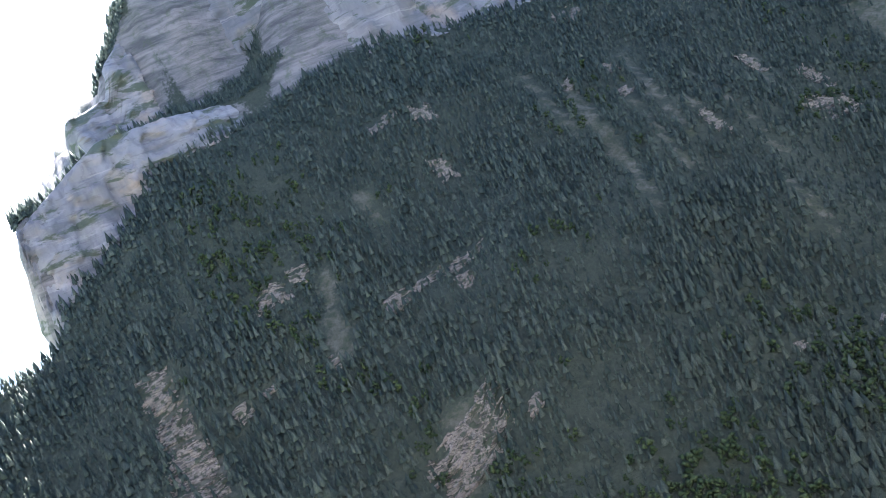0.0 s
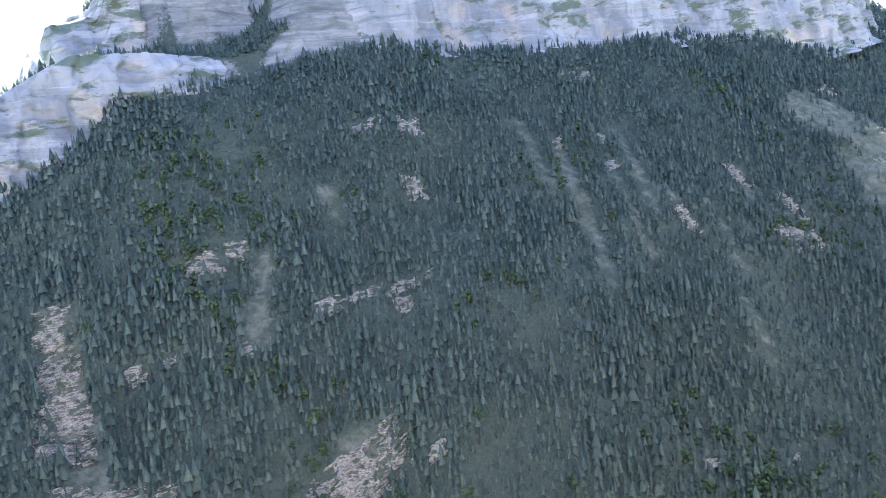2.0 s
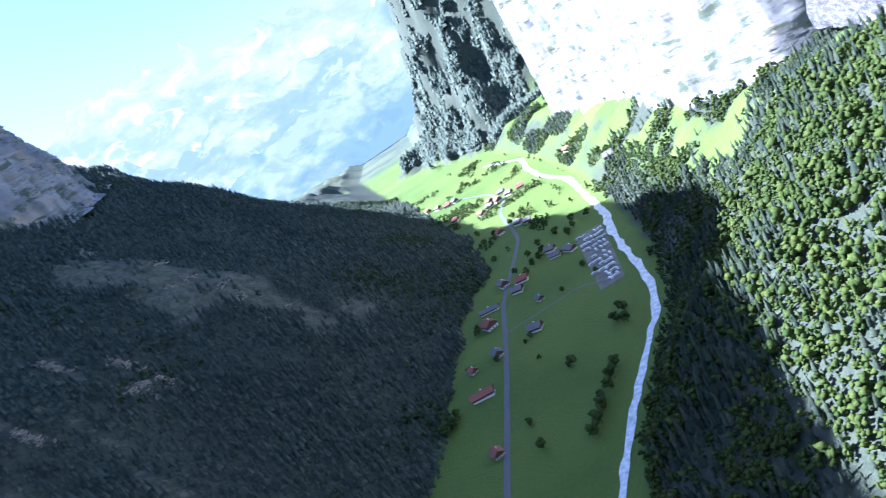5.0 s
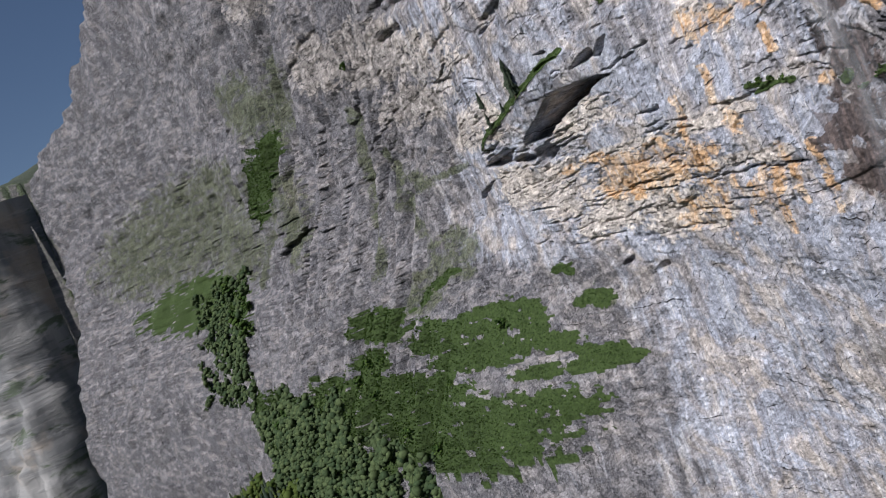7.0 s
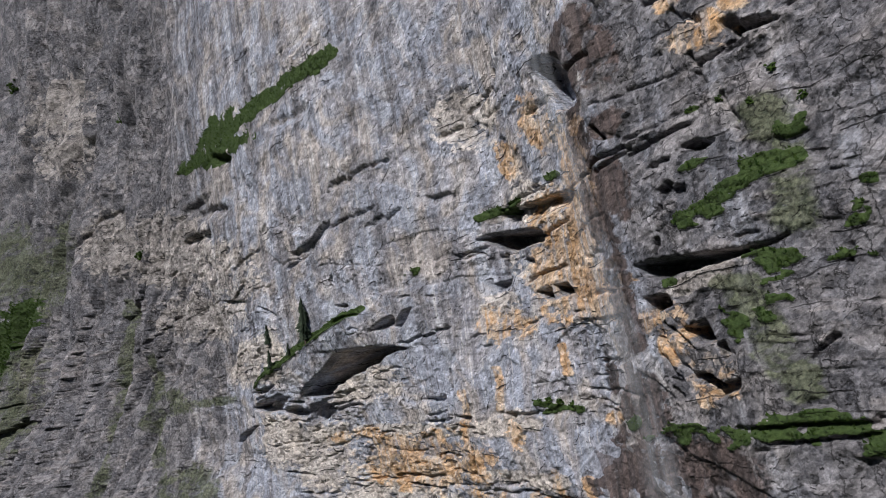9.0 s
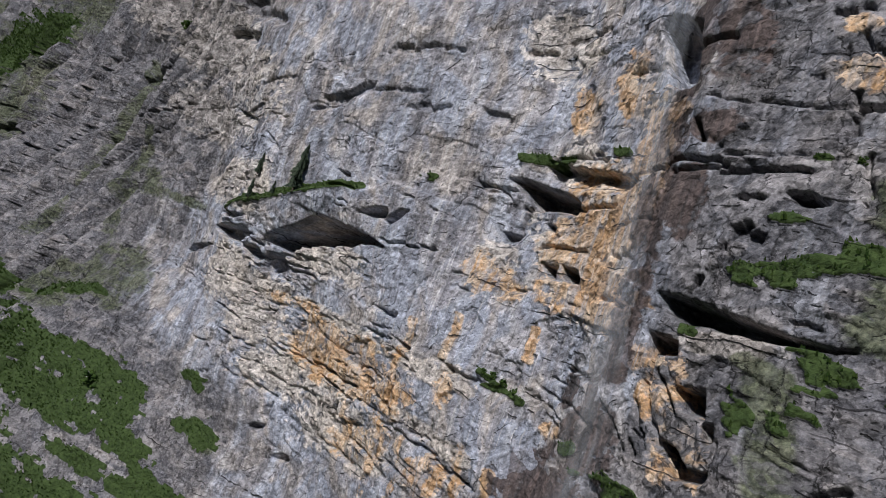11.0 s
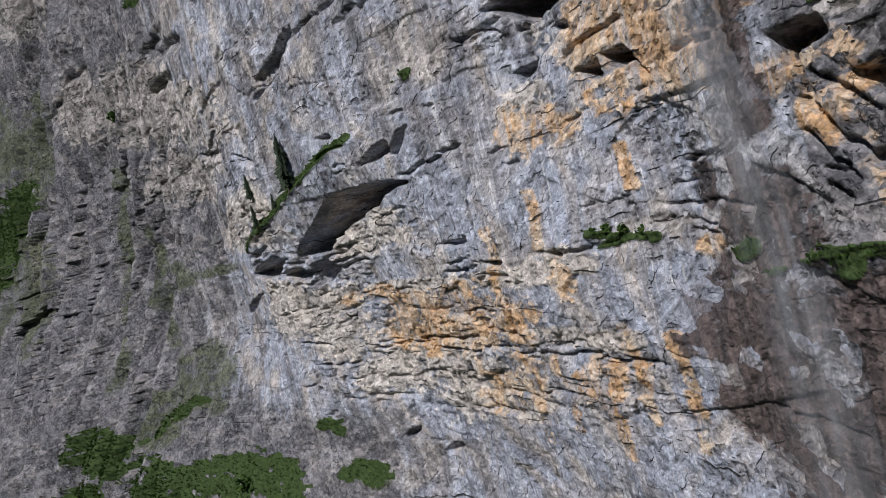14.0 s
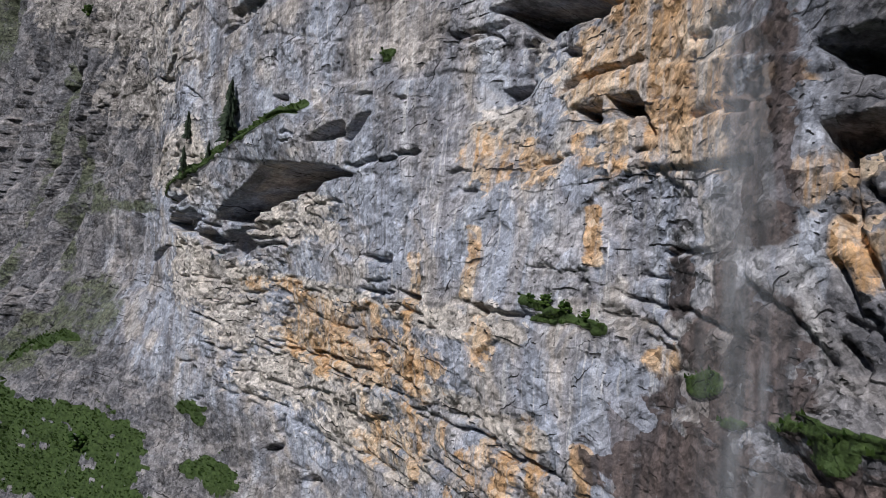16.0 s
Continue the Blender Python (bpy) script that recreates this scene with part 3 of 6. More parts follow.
far_wall("cliff_shaded", ys, 64, blend * terrace(ys) + (1 - blend) * cliff_foot(ys), crest_height(ys) + 2, upper_line, 1, "tall hazy grey limestone cliff above a dark spruce forest", 151)
ys = np.arange(575, 1440, 4.0)
foot_z = np.interp(ys, [-200, 250, 450, 700, 1300, 1600, 1900], [185, 150, 105, 74, 58, 40, 30])
top_z = np.interp(ys, [-600, 380, 450, 1000, 1600, 1900, 2600], [560, 560, 400, 390, 330, 150, 60])
far_wall("cliff_sunny", ys, 56, foot_z, top_z, lambda a, k: wall_x(a)[:, None] + 3 + 20 * un_smooth(k), -1, "sunlit pale limestone cliff above the wooded slope", 171)


# ---- the sunlit limestone wall: along u, up z, out d ----
U_KNOTS = [-60, -28, -14, -4, 12, 35, 60, 85, 120, 170, 250, 420]
Z_KNOTS = [150, 200, 225, 250, 275, 300, 340]
BULGE = np.array([
    [22.0, 21.0, 20.0, 19.0, 17.0, 15.0, 14.0],
    [14.0, 14.0, 14.0, 13.5, 11.8, 11.4, 12.0],
    [4.3, 5.3, 5.7, 5.7, 7.9, 10.2, 10.2],
    [-4.0, -1.9, -0.3, -0.1, 1.0, 4.0, 6.2],
    [-12.2, -9.3, -5.7, -2.2, -4.7, -3.3, 0.5],
    [-16.3, -16.0, -13.8, -8.0, -4.3, -3.2, -1.6],
    [-11.9, -15.9, -17.9, -12.5, -5.4, -2.6, -1.9],
    [-0.7, -7.1, -13.7, -10.8, -5.5, -4.7, -4.6],
    [14.2, 7.5, -3.2, -15.0, -15.0, -11.9, -9.1],
    [25.4, 17.1, 7.4, -5.2, -14.6, -14.6, -12.8],
    [35.9, 27.2, 17.8, 7.3, -1.9, -7.4, -10.8],
    [45.0, 38.0, 30.0, 22.0, 12.0, 6.0, 0.0],
])


def bulge(u, z):
    u, z = np.clip(u, U_KNOTS[0], U_KNOTS[-1] - 1e-6), np.clip(z, Z_KNOTS[0], Z_KNOTS[-1] - 1e-6)
    uk, zk = np.array(U_KNOTS, float), np.array(Z_KNOTS, float)
    i = np.clip(np.searchsorted(uk, u, side="right") - 1, 0, len(uk) - 2)
    j = np.clip(np.searchsorted(zk, z, side="right") - 1, 0, len(zk) - 2)
    a, b = (u - uk[i]) / (uk[i + 1] - uk[i]), (z - zk[j]) / (zk[j + 1] - zk[j])
    return BULGE[i, j] * (1 - a) * (1 - b) + BULGE[i + 1, j] * a * (1 - b) + BULGE[i, j + 1] * (1 - a) * b + BULGE[i + 1, j + 1] * a * b


def on_wall(u, z, d):
    return (WALL_O[0] + u * WALL_D[0] + d * WALL_N[0], WALL_O[1] + u * WALL_D[1] + d * WALL_N[1], z)


us = axis([(-120, -64, 2.0), (-64, -42, 0.5), (-42, -26, 0.2), (-26, 30, 0.145), (30, 62, 0.2), (62, 110, 0.32), (110, 175, 0.6), (175, 270, 1.3), (270, 600, 3.6)])
zs = axis([(110, 185, 2.5), (185, 222, 0.6), (222, 238, 0.27), (238, 290, 0.145), (290, 304, 0.25), (304, 345, 0.55), (345, 420, 1.4), (420, 580, 5.0)])
U, ZZ = np.meshgrid(us, zs, indexing="ij")
D = bulge(U, ZZ) + 0.5 * np.clip(U - 420, 0, 999)
wall_top = np.interp(us, [-130, 330, 392, 402, 440, 480, 520, 610], [575, 575, 540, 505, 470, 442, 425, 395])[:, None]
masks = {k: np.zeros_like(D) for k in ("grass", "moss", "ochre", "pale", "wet")}
hollow = np.zeros_like(D)
ragged_u = U + 0.3 * facets(U / 3.0, ZZ / 2.0, 61, 0.4)
ragged_z = ZZ + 0.30 * facets(U / 4.2, ZZ / 8.0, 67, 0.6) + 0.12 * facets(U / 1.3, ZZ / 3.0, 69, 0.5)


def window(u0, u1, z0, z1):
    """The part of the wall grid that a feature can touch."""
    i0, i1 = np.searchsorted(us, [u0, u1])
    j0, j1 = np.searchsorted(zs, [z0, z1])
    return slice(max(i0 - 1, 0), i1 + 1), slice(max(j0 - 1, 0), j1 + 1)


def roof(depth, drop, *edge):
    """An overhang: the rock falls back under the edge line and comes out again below."""
    eu, ez = np.array(edge, float).T
    w = window(eu[0] - 2, eu[-1] + 2, ez.min() - drop - 2, ez.max() + 3)
    u, z = ragged_u[w], ragged_z[w]
    line = np.interp(u, eu, ez)
    span = eu[-1] - eu[0]
    ends = np.clip((u - eu[0] + 0.2) / (0.1 * span + 0.2), 0, 1) * np.clip((eu[-1] + 0.2 - u) / (0.1 * span + 0.2), 0, 1)
    below = line - z
    t = np.clip(below / (drop * (0.35 + 0.65 * ends)), 0, 1)
    back = np.where(below > 0, 1 - t, 0.0) * depth * ends
    hollow[w] = np.maximum(hollow[w], back)
    lip = np.exp(-np.clip(-below, 0, 9) / (0.4 * drop)) * (below <= 0) * ends
    hollow[w] = hollow[w] - 0.08 * depth * lip * (hollow[w] <= 0.01)


def hole(depth, u0, z0, au, az, bu, bz):
    k = np.linalg.inv(np.array([[au, bu], [az, bz]], float))
    r = 1.6 * (abs(au) + abs(bu)) + 1.5
    w = window(u0 - r, u0 + r, z0 - 1.6 * (abs(az) + abs(bz)) - 1, z0 + 1.6 * (abs(az) + abs(bz)) + 1)
    du, dz = ragged_u[w] * 0.4 + U[w] * 0.6 - u0, ragged_z[w] * 0.4 + ZZ[w] * 0.6 - z0
    q = np.hypot(k[0, 0] * du + k[0, 1] * dz, k[1, 0] * du + k[1, 1] * dz)
    hollow[w] = np.maximum(hollow[w], depth * smooth(1.08, 0.85, q))


def cavity(depth, *corners):
    """A hollow of free outline, with a broken rim."""
    pts = np.array(corners, float)
    w = window(pts[:, 0].min() - 1.5, pts[:, 0].max() + 1.5, pts[:, 1].min() - 1.5, pts[:, 1].max() + 1.5)
    u, z = 0.5 * (ragged_u[w] + U[w]), 0.5 * (ragged_z[w] + ZZ[w])
    inside, gap = np.zeros(u.shape, bool), np.full(u.shape, 99.0)
    for (u0, z0), (u1, z1) in zip(pts, np.roll(pts, -1, 0)):
        t = np.clip(((u - u0) * (u1 - u0) + (z - z0) * (z1 - z0)) / ((u1 - u0) ** 2 + (z1 - z0) ** 2 + 1e-6), 0, 1)
        gap = np.minimum(gap, np.hypot(u - u0 - t * (u1 - u0), z - z0 - t * (z1 - z0)))
        inside ^= ((z0 > z) != (z1 > z)) & (u < (u1 - u0) * (z - z0) / (z1 - z0 + 1e-9) + u0)
    hollow[w] = np.maximum(hollow[w], depth * np.clip(np.where(inside, gap + 0.08, 0.12 - gap) / 0.34, 0, 1))


def crack(depth, width, *line):
    pts = np.array(line, float)
    w = window(pts[:, 0].min() - 2, pts[:, 0].max() + 2, pts[:, 1].min() - 2, pts[:, 1].max() + 2)
    u, z = ragged_u[w], ragged_z[w]
    best = np.full(u.shape, 99.0)
    for (u0, z0), (u1, z1) in zip(pts[:-1], pts[1:]):
        n2 = (u1 - u0) ** 2 + (z1 - z0) ** 2 + 1e-6
        t = np.clip(((u - u0) * (u1 - u0) + (z - z0) * (z1 - z0)) / n2, 0, 1)
        best = np.minimum(best, np.hypot(u - u0 - t * (u1 - u0), z - z0 - t * (z1 - z0)))
    hollow[w] = np.maximum(hollow[w], depth * smooth(width * 1.3, width * 0.5, best))


def patch(kind, u0, z0, au, az, bu, bz):
    k = np.linalg.inv(np.array([[au, bu], [az, bz]], float))
    ru, rz = 1.7 * (abs(au) + abs(bu)) + 2, 1.7 * (abs(az) + abs(bz)) + 2
    w = window(u0 - ru, u0 + ru, z0 - rz, z0 + rz)
    du, dz = U[w] - u0, ZZ[w] - z0
    q = np.hypot(k[0, 0] * du + k[0, 1] * dz, k[1, 0] * du + k[1, 1] * dz)
    masks[kind][w] = np.maximum(masks[kind][w], smooth(1.5, 0.55, q))


def strip(kind, width, *line):
    """A growth or stain along a line of the wall."""
    pts = np.array(line, float)
    w = window(pts[:, 0].min() - 5 * width, pts[:, 0].max() + 5 * width, pts[:, 1].min() - 2 * width, pts[:, 1].max() + 2 * width)
    best = np.full(U[w].shape, 99.0)
    for (u0, z0), (u1, z1) in zip(pts[:-1], pts[1:]):
        a, b = (u1 - u0) / 2.0, z1 - z0
        t = np.clip(((U[w] - u0) / 2.0 * a + (ZZ[w] - z0) * b) / (a * a + b * b + 1e-6), 0, 1)
        best = np.minimum(best, np.hypot((U[w] - u0) / 2.0 - t * a, ZZ[w] - z0 - t * b))
    masks[kind][w] = np.maximum(masks[kind][w], smooth(1.5, 0.4, best / width))


# roofs and overhangs: depth, height of the hollow, edge
roof(3, 3, (-6.5, 282.8), (-1.3, 283.5), (4.4, 283.6), (11.2, 284.6))
roof(1.5, 1.6, (-24.7, 277.1), (-21.5, 277.6))
roof(2.5, 3, (111.4, 314.7), (121.2, 317.5), (127.2, 316.7))
roof(3, 3.5, (95.2, 309.1), (109.4, 313.3), (120.4, 314.5))
roof(3, 3.0, (108.7, 307.0), (123.7, 309.5), (132.8, 309.0))
roof(2, 2.5, (146.3, 309.2), (162.5, 309.4))
roof(2, 2.5, (53.1, 294.7), (60.4, 292.1), (67.7, 290.9))
roof(1.5, 2.0, (53.1, 318.2), (59.6, 318.6), (71.2, 320.1))
roof(1.2, 1.6, (45.9, 301.5), (51.5, 300.8))
roof(1.2, 1.6, (20.1, 290.7), (27.1, 291.2))
roof(1.0, 1.4, (32.1, 291.6), (44.1, 290.8))
roof(1.0, 1.4, (15.8, 300.7), (21.5, 300.2))
roof(5, 8, (233.1, 268.4), (244.1, 270.5), (258.8, 267.9), (290.0, 263.9))
roof(3, 3, (217.5, 264.9), (235.2, 267.3))
roof(1.6, 2.0, (92.7, 286.1), (110.4, 289.0))
roof(1.2, 1.6, (77.1, 280.3), (84.0, 283.1))
roof(4, 5, (266.5, 412.5), (274.6, 421.2), (291.5, 433.5))
roof(4, 5, (155.5, 355.5), (174.1, 360.9))
roof(3, 4, (229.2, 361.9), (249.0, 374.8), (273.5, 392.1))
roof(3, 4, (90.0, 320.2), (102.7, 324.1))
# caves, hollows and ledges read on the sunny face
cavity(15.0, (76.7, 262.4), (73.4, 264.6), (66.2, 266.8), (60.8, 269.1), (57.2, 269.7), (52.7, 269.8), (47.9, 269.4), (43.0, 268.6), (38.6, 267.8), (41.8, 267.7), (45.3, 267.4), (48.3, 266.3), (52.2, 265.9), (57.4, 265.0), (62.5, 263.8), (65.4, 262.2), (70.1, 261.9))
cavity(4.0, (101.7, 261.8), (94.9, 262.6), (82.7, 263.7), (81.7, 262.3), (84.6, 260.1), (93.5, 260.2))
cavity(4.0, (84.6, 260.1), (78.8, 260.9), (75.8, 259.3), (77.9, 258.1), (82.2, 258.6))
cavity(5.0, (75.0, 260.4), (67.9, 261.2), (67.8, 258.4), (70.6, 257.4), (75.7, 256.6), (76.2, 258.4))
cavity(2.0, (101.0, 265.4), (89.5, 265.6), (82.2, 265.8), (87.7, 264.6), (93.2, 263.9))
cavity(2.0, (118.3, 253.8), (112.8, 255.9), (100.0, 257.7), (106.5, 255.6), (113.7, 253.5))
cavity(3.5, (47.3, 272.2), (43.5, 273.4), (40.4, 273.9), (39.6, 273.3), (42.3, 272.0), (44.4, 271.8))
cavity(3.5, (41.8, 272.2), (38.7, 273.0), (37.4, 274.2), (34.9, 274.3), (36.3, 272.8), (38.2, 271.6), (39.8, 271.4))
cavity(8.0, (17.0, 281.9), (15.1, 282.1), (8.1, 281.1), (2.8, 279.6), (2.8, 278.3), (5.0, 278.4), (9.2, 278.6), (10.8, 278.3), (12.1, 278.8), (13.3, 279.6), (15.1, 280.9))
cavity(1.6, (23.4, 280.7), (21.3, 280.6), (21.3, 279.8), (22.9, 280.0))
cavity(1.6, (18.4, 280.3), (16.6, 280.0), (15.6, 278.8), (17.0, 279.4))
cavity(2.5, (16.1, 274.7), (13.7, 274.4), (12.0, 274.7), (12.7, 273.8), (14.9, 273.2))
cavity(4.0, (5.6, 271.4), (2.5, 271.5), (2.5, 270.2), (3.0, 269.8), (4.2, 270.4))
cavity(4.0, (1.8, 271.7), (-1.2, 271.3), (-1.9, 270.4), (-0.2, 269.9), (0.8, 270.5))
cavity(1.8, (-0.9, 271.2), (-2.1, 269.9), (-3.1, 268.3), (-2.4, 268.5), (-1.2, 269.8))
cavity(1.5, (37.8, 258.9), (30.6, 259.0), (30.6, 258.2), (34.0, 258.1))
cavity(2.0, (29.2, 255.4), (26.6, 255.3), (24.6, 255.1), (25.4, 254.5), (27.1, 254.5))
cavity(2.5, (16.4, 255.3), (14.6, 255.6), (14.6, 254.6), (15.5, 254.4))
cavity(2.0, (66.3, 231.1), (65.1, 234.2), (63.7, 234.6), (65.0, 231.0))
cavity(2.0, (71.0, 227.3), (68.4, 228.8), (65.4, 229.7), (66.4, 228.4), (68.7, 227.5))
cavity(2.0, (57.0, 278.5), (52.5, 278.1), (52.3, 277.4), (54.8, 277.6))
cavity(6.0, (-15.7, 270.4), (-19.2, 270.2), (-24.3, 269.8), (-29.8, 269.0), (-34.2, 269.1), (-28.5, 268.5), (-22.8, 268.5), (-19.7, 268.2), (-17.8, 268.7))
cavity(4.0, (-16.1, 266.7), (-19.9, 266.5), (-20.2, 265.3), (-16.9, 264.7))
cavity(4.0, (-20.8, 262.8), (-24.0, 263.1), (-24.8, 261.1), (-22.4, 261.1))
cavity(2.5, (-24.8, 260.6), (-25.8, 261.1), (-26.1, 259.7), (-25.5, 259.3))
cavity(4.0, (-20.8, 258.2), (-22.9, 258.1), (-25.2, 257.0), (-26.8, 257.4), (-26.6, 256.5), (-23.6, 255.8))
cavity(5.0, (-31.8, 295.2), (-32.8, 294.6), (-34.3, 293.6), (-35.1, 292.5), (-36.0, 292.1), (-36.1, 291.6), (-34.7, 291.8), (-33.4, 293.2))
cavity(5.0, (-31.8, 290.8), (-33.0, 290.9), (-33.7, 289.8), (-36.5, 289.1), (-36.5, 288.6), (-35.0, 288.6), (-33.3, 288.8))
cavity(2.5, (-25.5, 280.4), (-27.4, 280.5), (-29.0, 279.7), (-27.7, 279.4), (-26.3, 279.6))
cavity(5.0, (-3.5, 299.7), (-3.8, 300.8), (-10.8, 298.1), (-12.3, 291.2), (-9.9, 291.4), (-7.9, 292.3), (-5.4, 297.2))
cavity(2.0, (-13.8, 287.4), (-14.5, 287.3), (-15.7, 285.0), (-14.6, 285.2))
# thin overhangs and joints between the beds
roof(1.1, 0.8, (25.9, 269.8), (30.6, 269.8), (34.5, 269.1), (40.7, 269.1))
roof(0.8, 0.5, (41.4, 264.8), (46.3, 265.1), (51.6, 265.3))
roof(0.8, 0.6, (28.6, 275.2), (31.2, 275.3))
roof(0.8, 0.5, (-2.6, 267.6), (-0.6, 267.5))
roof(0.8, 0.5, (6.4, 267.8), (10.0, 267.7))
roof(0.8, 0.5, (-10.3, 273.3), (-8.4, 273.6), (-6.7, 273.8))
roof(0.8, 0.5, (17.3, 266.0), (19.8, 265.9))
roof(1.4, 1.1, (44.2, 245.8), (48.6, 245.6), (55.0, 245.3))
roof(1.3, 1.0, (37.5, 245.9), (40.6, 245.8), (44.2, 245.7))
roof(0.9, 0.7, (58.7, 245.0), (61.6, 245.7), (65.6, 245.7))
roof(1.0, 0.8, (28.0, 244.7), (33.2, 244.6), (38.4, 244.3))
roof(0.9, 0.7, (47.1, 240.4), (53.6, 240.1), (58.5, 239.6), (61.1, 238.7))
roof(1.0, 0.7, (29.2, 255.3), (34.4, 255.1), (38.9, 255.1))
roof(0.8, 0.5, (30.2, 256.6), (37.5, 256.2))
roof(0.8, 0.5, (11.5, 255.5), (16.2, 255.4), (18.6, 255.6))
roof(1.0, 0.7, (68.4, 250.9), (71.0, 250.6), (73.8, 249.8))
roof(0.8, 0.5, (21.4, 244.8), (26.3, 244.4))
roof(0.8, 0.5, (20.4, 243.6), (23.7, 243.5), (27.5, 243.3))
roof(0.9, 0.6, (14.3, 245.1), (17.3, 245.1), (20.1, 245.1))
roof(0.8, 0.5, (10.6, 244.1), (12.3, 244.4), (14.1, 244.5))
roof(0.8, 0.5, (21.7, 252.7), (25.4, 252.5))
roof(0.8, 0.5, (38.6, 250.3), (47.0, 249.6))
roof(0.8, 0.5, (75.0, 252.7), (83.7, 253.1), (96.2, 252.9))
roof(0.8, 0.5, (-5.5, 254.5), (-3.8, 254.6), (-2.1, 254.9))
roof(0.8, 0.5, (-5.7, 255.2), (-3.8, 255.4), (-2.4, 255.7))
roof(0.8, 0.5, (-1.2, 256.2), (-0.1, 256.1), (0.8, 255.7))
# this first groove is cut to stand for the roof's narrow shadow strip
crack(1.0, 0.20, (12.1, 278.6), (12.3, 277.0), (12.7, 274.7))
crack(1.0, 0.20, (-6.5, 273.8), (-6.7, 272.5), (-6.9, 270.8))
crack(1.0, 0.29, (88.7, 232.3), (85.0, 233.4), (83.3, 235.9))
crack(1.0, 0.20, (-17.2, 260.7), (-17.7, 259.6), (-18.2, 258.5), (-19.0, 257.9))
crack(1.0, 0.20, (-17.6, 258.2), (-18.6, 257.5), (-19.4, 257.0))
crack(1.0, 0.20, (-17.6, 257.1), (-18.4, 256.2), (-18.7, 255.7))
crack(1.0, 0.20, (-18.7, 263.5), (-20.6, 261.6), (-21.8, 260.5))
crack(1.0, 0.20, (-17.5, 262.6), (-19.3, 259.3), (-20.4, 258.7), (-22.2, 256.4))
crack(1.0, 0.23, (-27.5, 294.2), (-29.2, 291.9), (-29.8, 292.0))
crack(1.0, 0.20, (-24.3, 297.1), (-27.3, 296.4))
crack(1.0, 0.20, (-21.0, 280.0), (-23.4, 279.6))
# holes
hole(2.0, 59.0, 225.8, -3.30, 1.00, 0.20, -0.80)
hole(1.5, 7.0, 276.2, -1.50, -0.40, 0.00, -0.40)
hole(2.5, 181.9, 242.1, -1.90, 0.00, -2.60, -4.50)
hole(2, 120.2, 228.9, -1.10, 0.00, -1.40, -4.70)
hole(2.5, 279.1, 413.6, -6.50, -3.50, 4.50, -1.70)
hole(2.5, 165.0, 356.2, -6.80, -3.40, 3.90, -1.40)
hole(2, 388.9, 424.5, -14.20, -6.20, 10.20, -2.80)
hole(2, 348.0, 404.8, -8.70, -3.80, 13.20, -4.50)
# open joints
crack(1.2, 0.35, (70.0, 288.7), (62.7, 290.0), (57.9, 290.9))
crack(1, 0.3, (191.0, 274.3), (174.2, 282.9))
crack(0.8, 0.3, (132.3, 280.1), (122.6, 283.4))
crack(1, 0.3, (172.7, 291.4), (177.4, 300.7), (173.1, 303.0))
crack(0.8, 0.3, (120.2, 228.5), (123.4, 234.5), (123.8, 237.7))
crack(1, 0.35, (142.2, 290.2), (190.8, 280.2))
crack(1, 0.3, (130.9, 240.2), (127.0, 232.6), (124.6, 228.9))
crack(1, 0.35, (220.1, 296.2), (209.5, 301.7))
crack(0.9, 0.3, (269.6, 281.4), (232.6, 312.5), (202.2, 331.0))
crack(1, 0.3, (-34.2, 258.6), (-36.3, 259.7))
crack(0.5, 0.14, (-18.2, 283.9), (-25.3, 283.7), (-31.7, 283.1))
crack(0.5, 0.14, (-14.5, 289.6), (-24.4, 288.2), (-33.1, 287.6))
crack(1, 0.35, (172.8, 272.2), (152.5, 283.7))
crack(0.9, 0.3, (208.6, 296.3), (199.5, 299.5))
crack(1.2, 0.6, (287.2, 269.8), (253.5, 285.3), (219.8, 295.4))
crack(1.2, 0.5, (185.2, 295.9), (188.4, 277.1), (169.0, 259.1))
crack(1, 0.5, (320.7, 312.2), (340.4, 281.3), (382.6, 270.2))
crack(1.3, 0.6, (240.8, 400.0), (237.1, 379.7), (224.9, 358.7))
# grass and herbs
patch("grass", 183.1, 225.7, -23.8, 0.5, -2.3, -5.9)
patch("grass", 141.9, 218.7, -22.3, 0.8, -1.2, -4.1)
patch("grass", 111.0, 221.2, -12.5, 0.0, -0.8, -5.1)
patch("grass", 126.5, 212.1, -23.2, 0.7, -1.0, -3.7)
patch("grass", 93.5, 211.9, -7.1, 0.1, -0.1, -2.4)
patch("grass", 86.9, 229.9, -2.3, 0.0, 0.8, -2.2)
patch("grass", 79.5, 221.4, -4.2, 0.1, 0.2, -3.2)
patch("grass", 82.9, 208.4, -8.2, 0.5, 0.1, -2.1)
patch("grass", 101.1, 206.2, -11.3, 0.3, -0.1, -2.2)
patch("grass", 224.7, 198.7, -41.9, 4.7, 2.3, -11.2)
patch("grass", 151.6, 201.2, -22.8, 2.4, 0.2, -4.2)
patch("grass", 187.3, 214.9, -15.7, 1.1, -1.7, -4.3)
patch("grass", 110.2, 219.1, -11.6, 2.3, -4.6, -6.7)
patch("grass", 121.1, 213.0, -8.1, 1.7, -3.5, -4.1)
patch("grass", 89.9, 230.7, -3.3, 0.6, 0.0, -1.1)
patch("grass", 82.7, 221.9, -6.5, 1.5, -1.0, -2.0)
patch("grass", 33.5, 279.7, -1.9, -0.2, -0.1, -0.4)
patch("grass", 6.1, 255.2, -2.9, 0.3, -0.1, -0.5)
patch("grass", -18.1, 252.2, -1.9, 0.6, -0.1, -1.0)
patch("grass", -8.5, 253.1, -1.6, 0.3, 0.0, -0.8)
patch("grass", -11.4, 251.6, -1.2, 0.3, 0.0, -0.4)
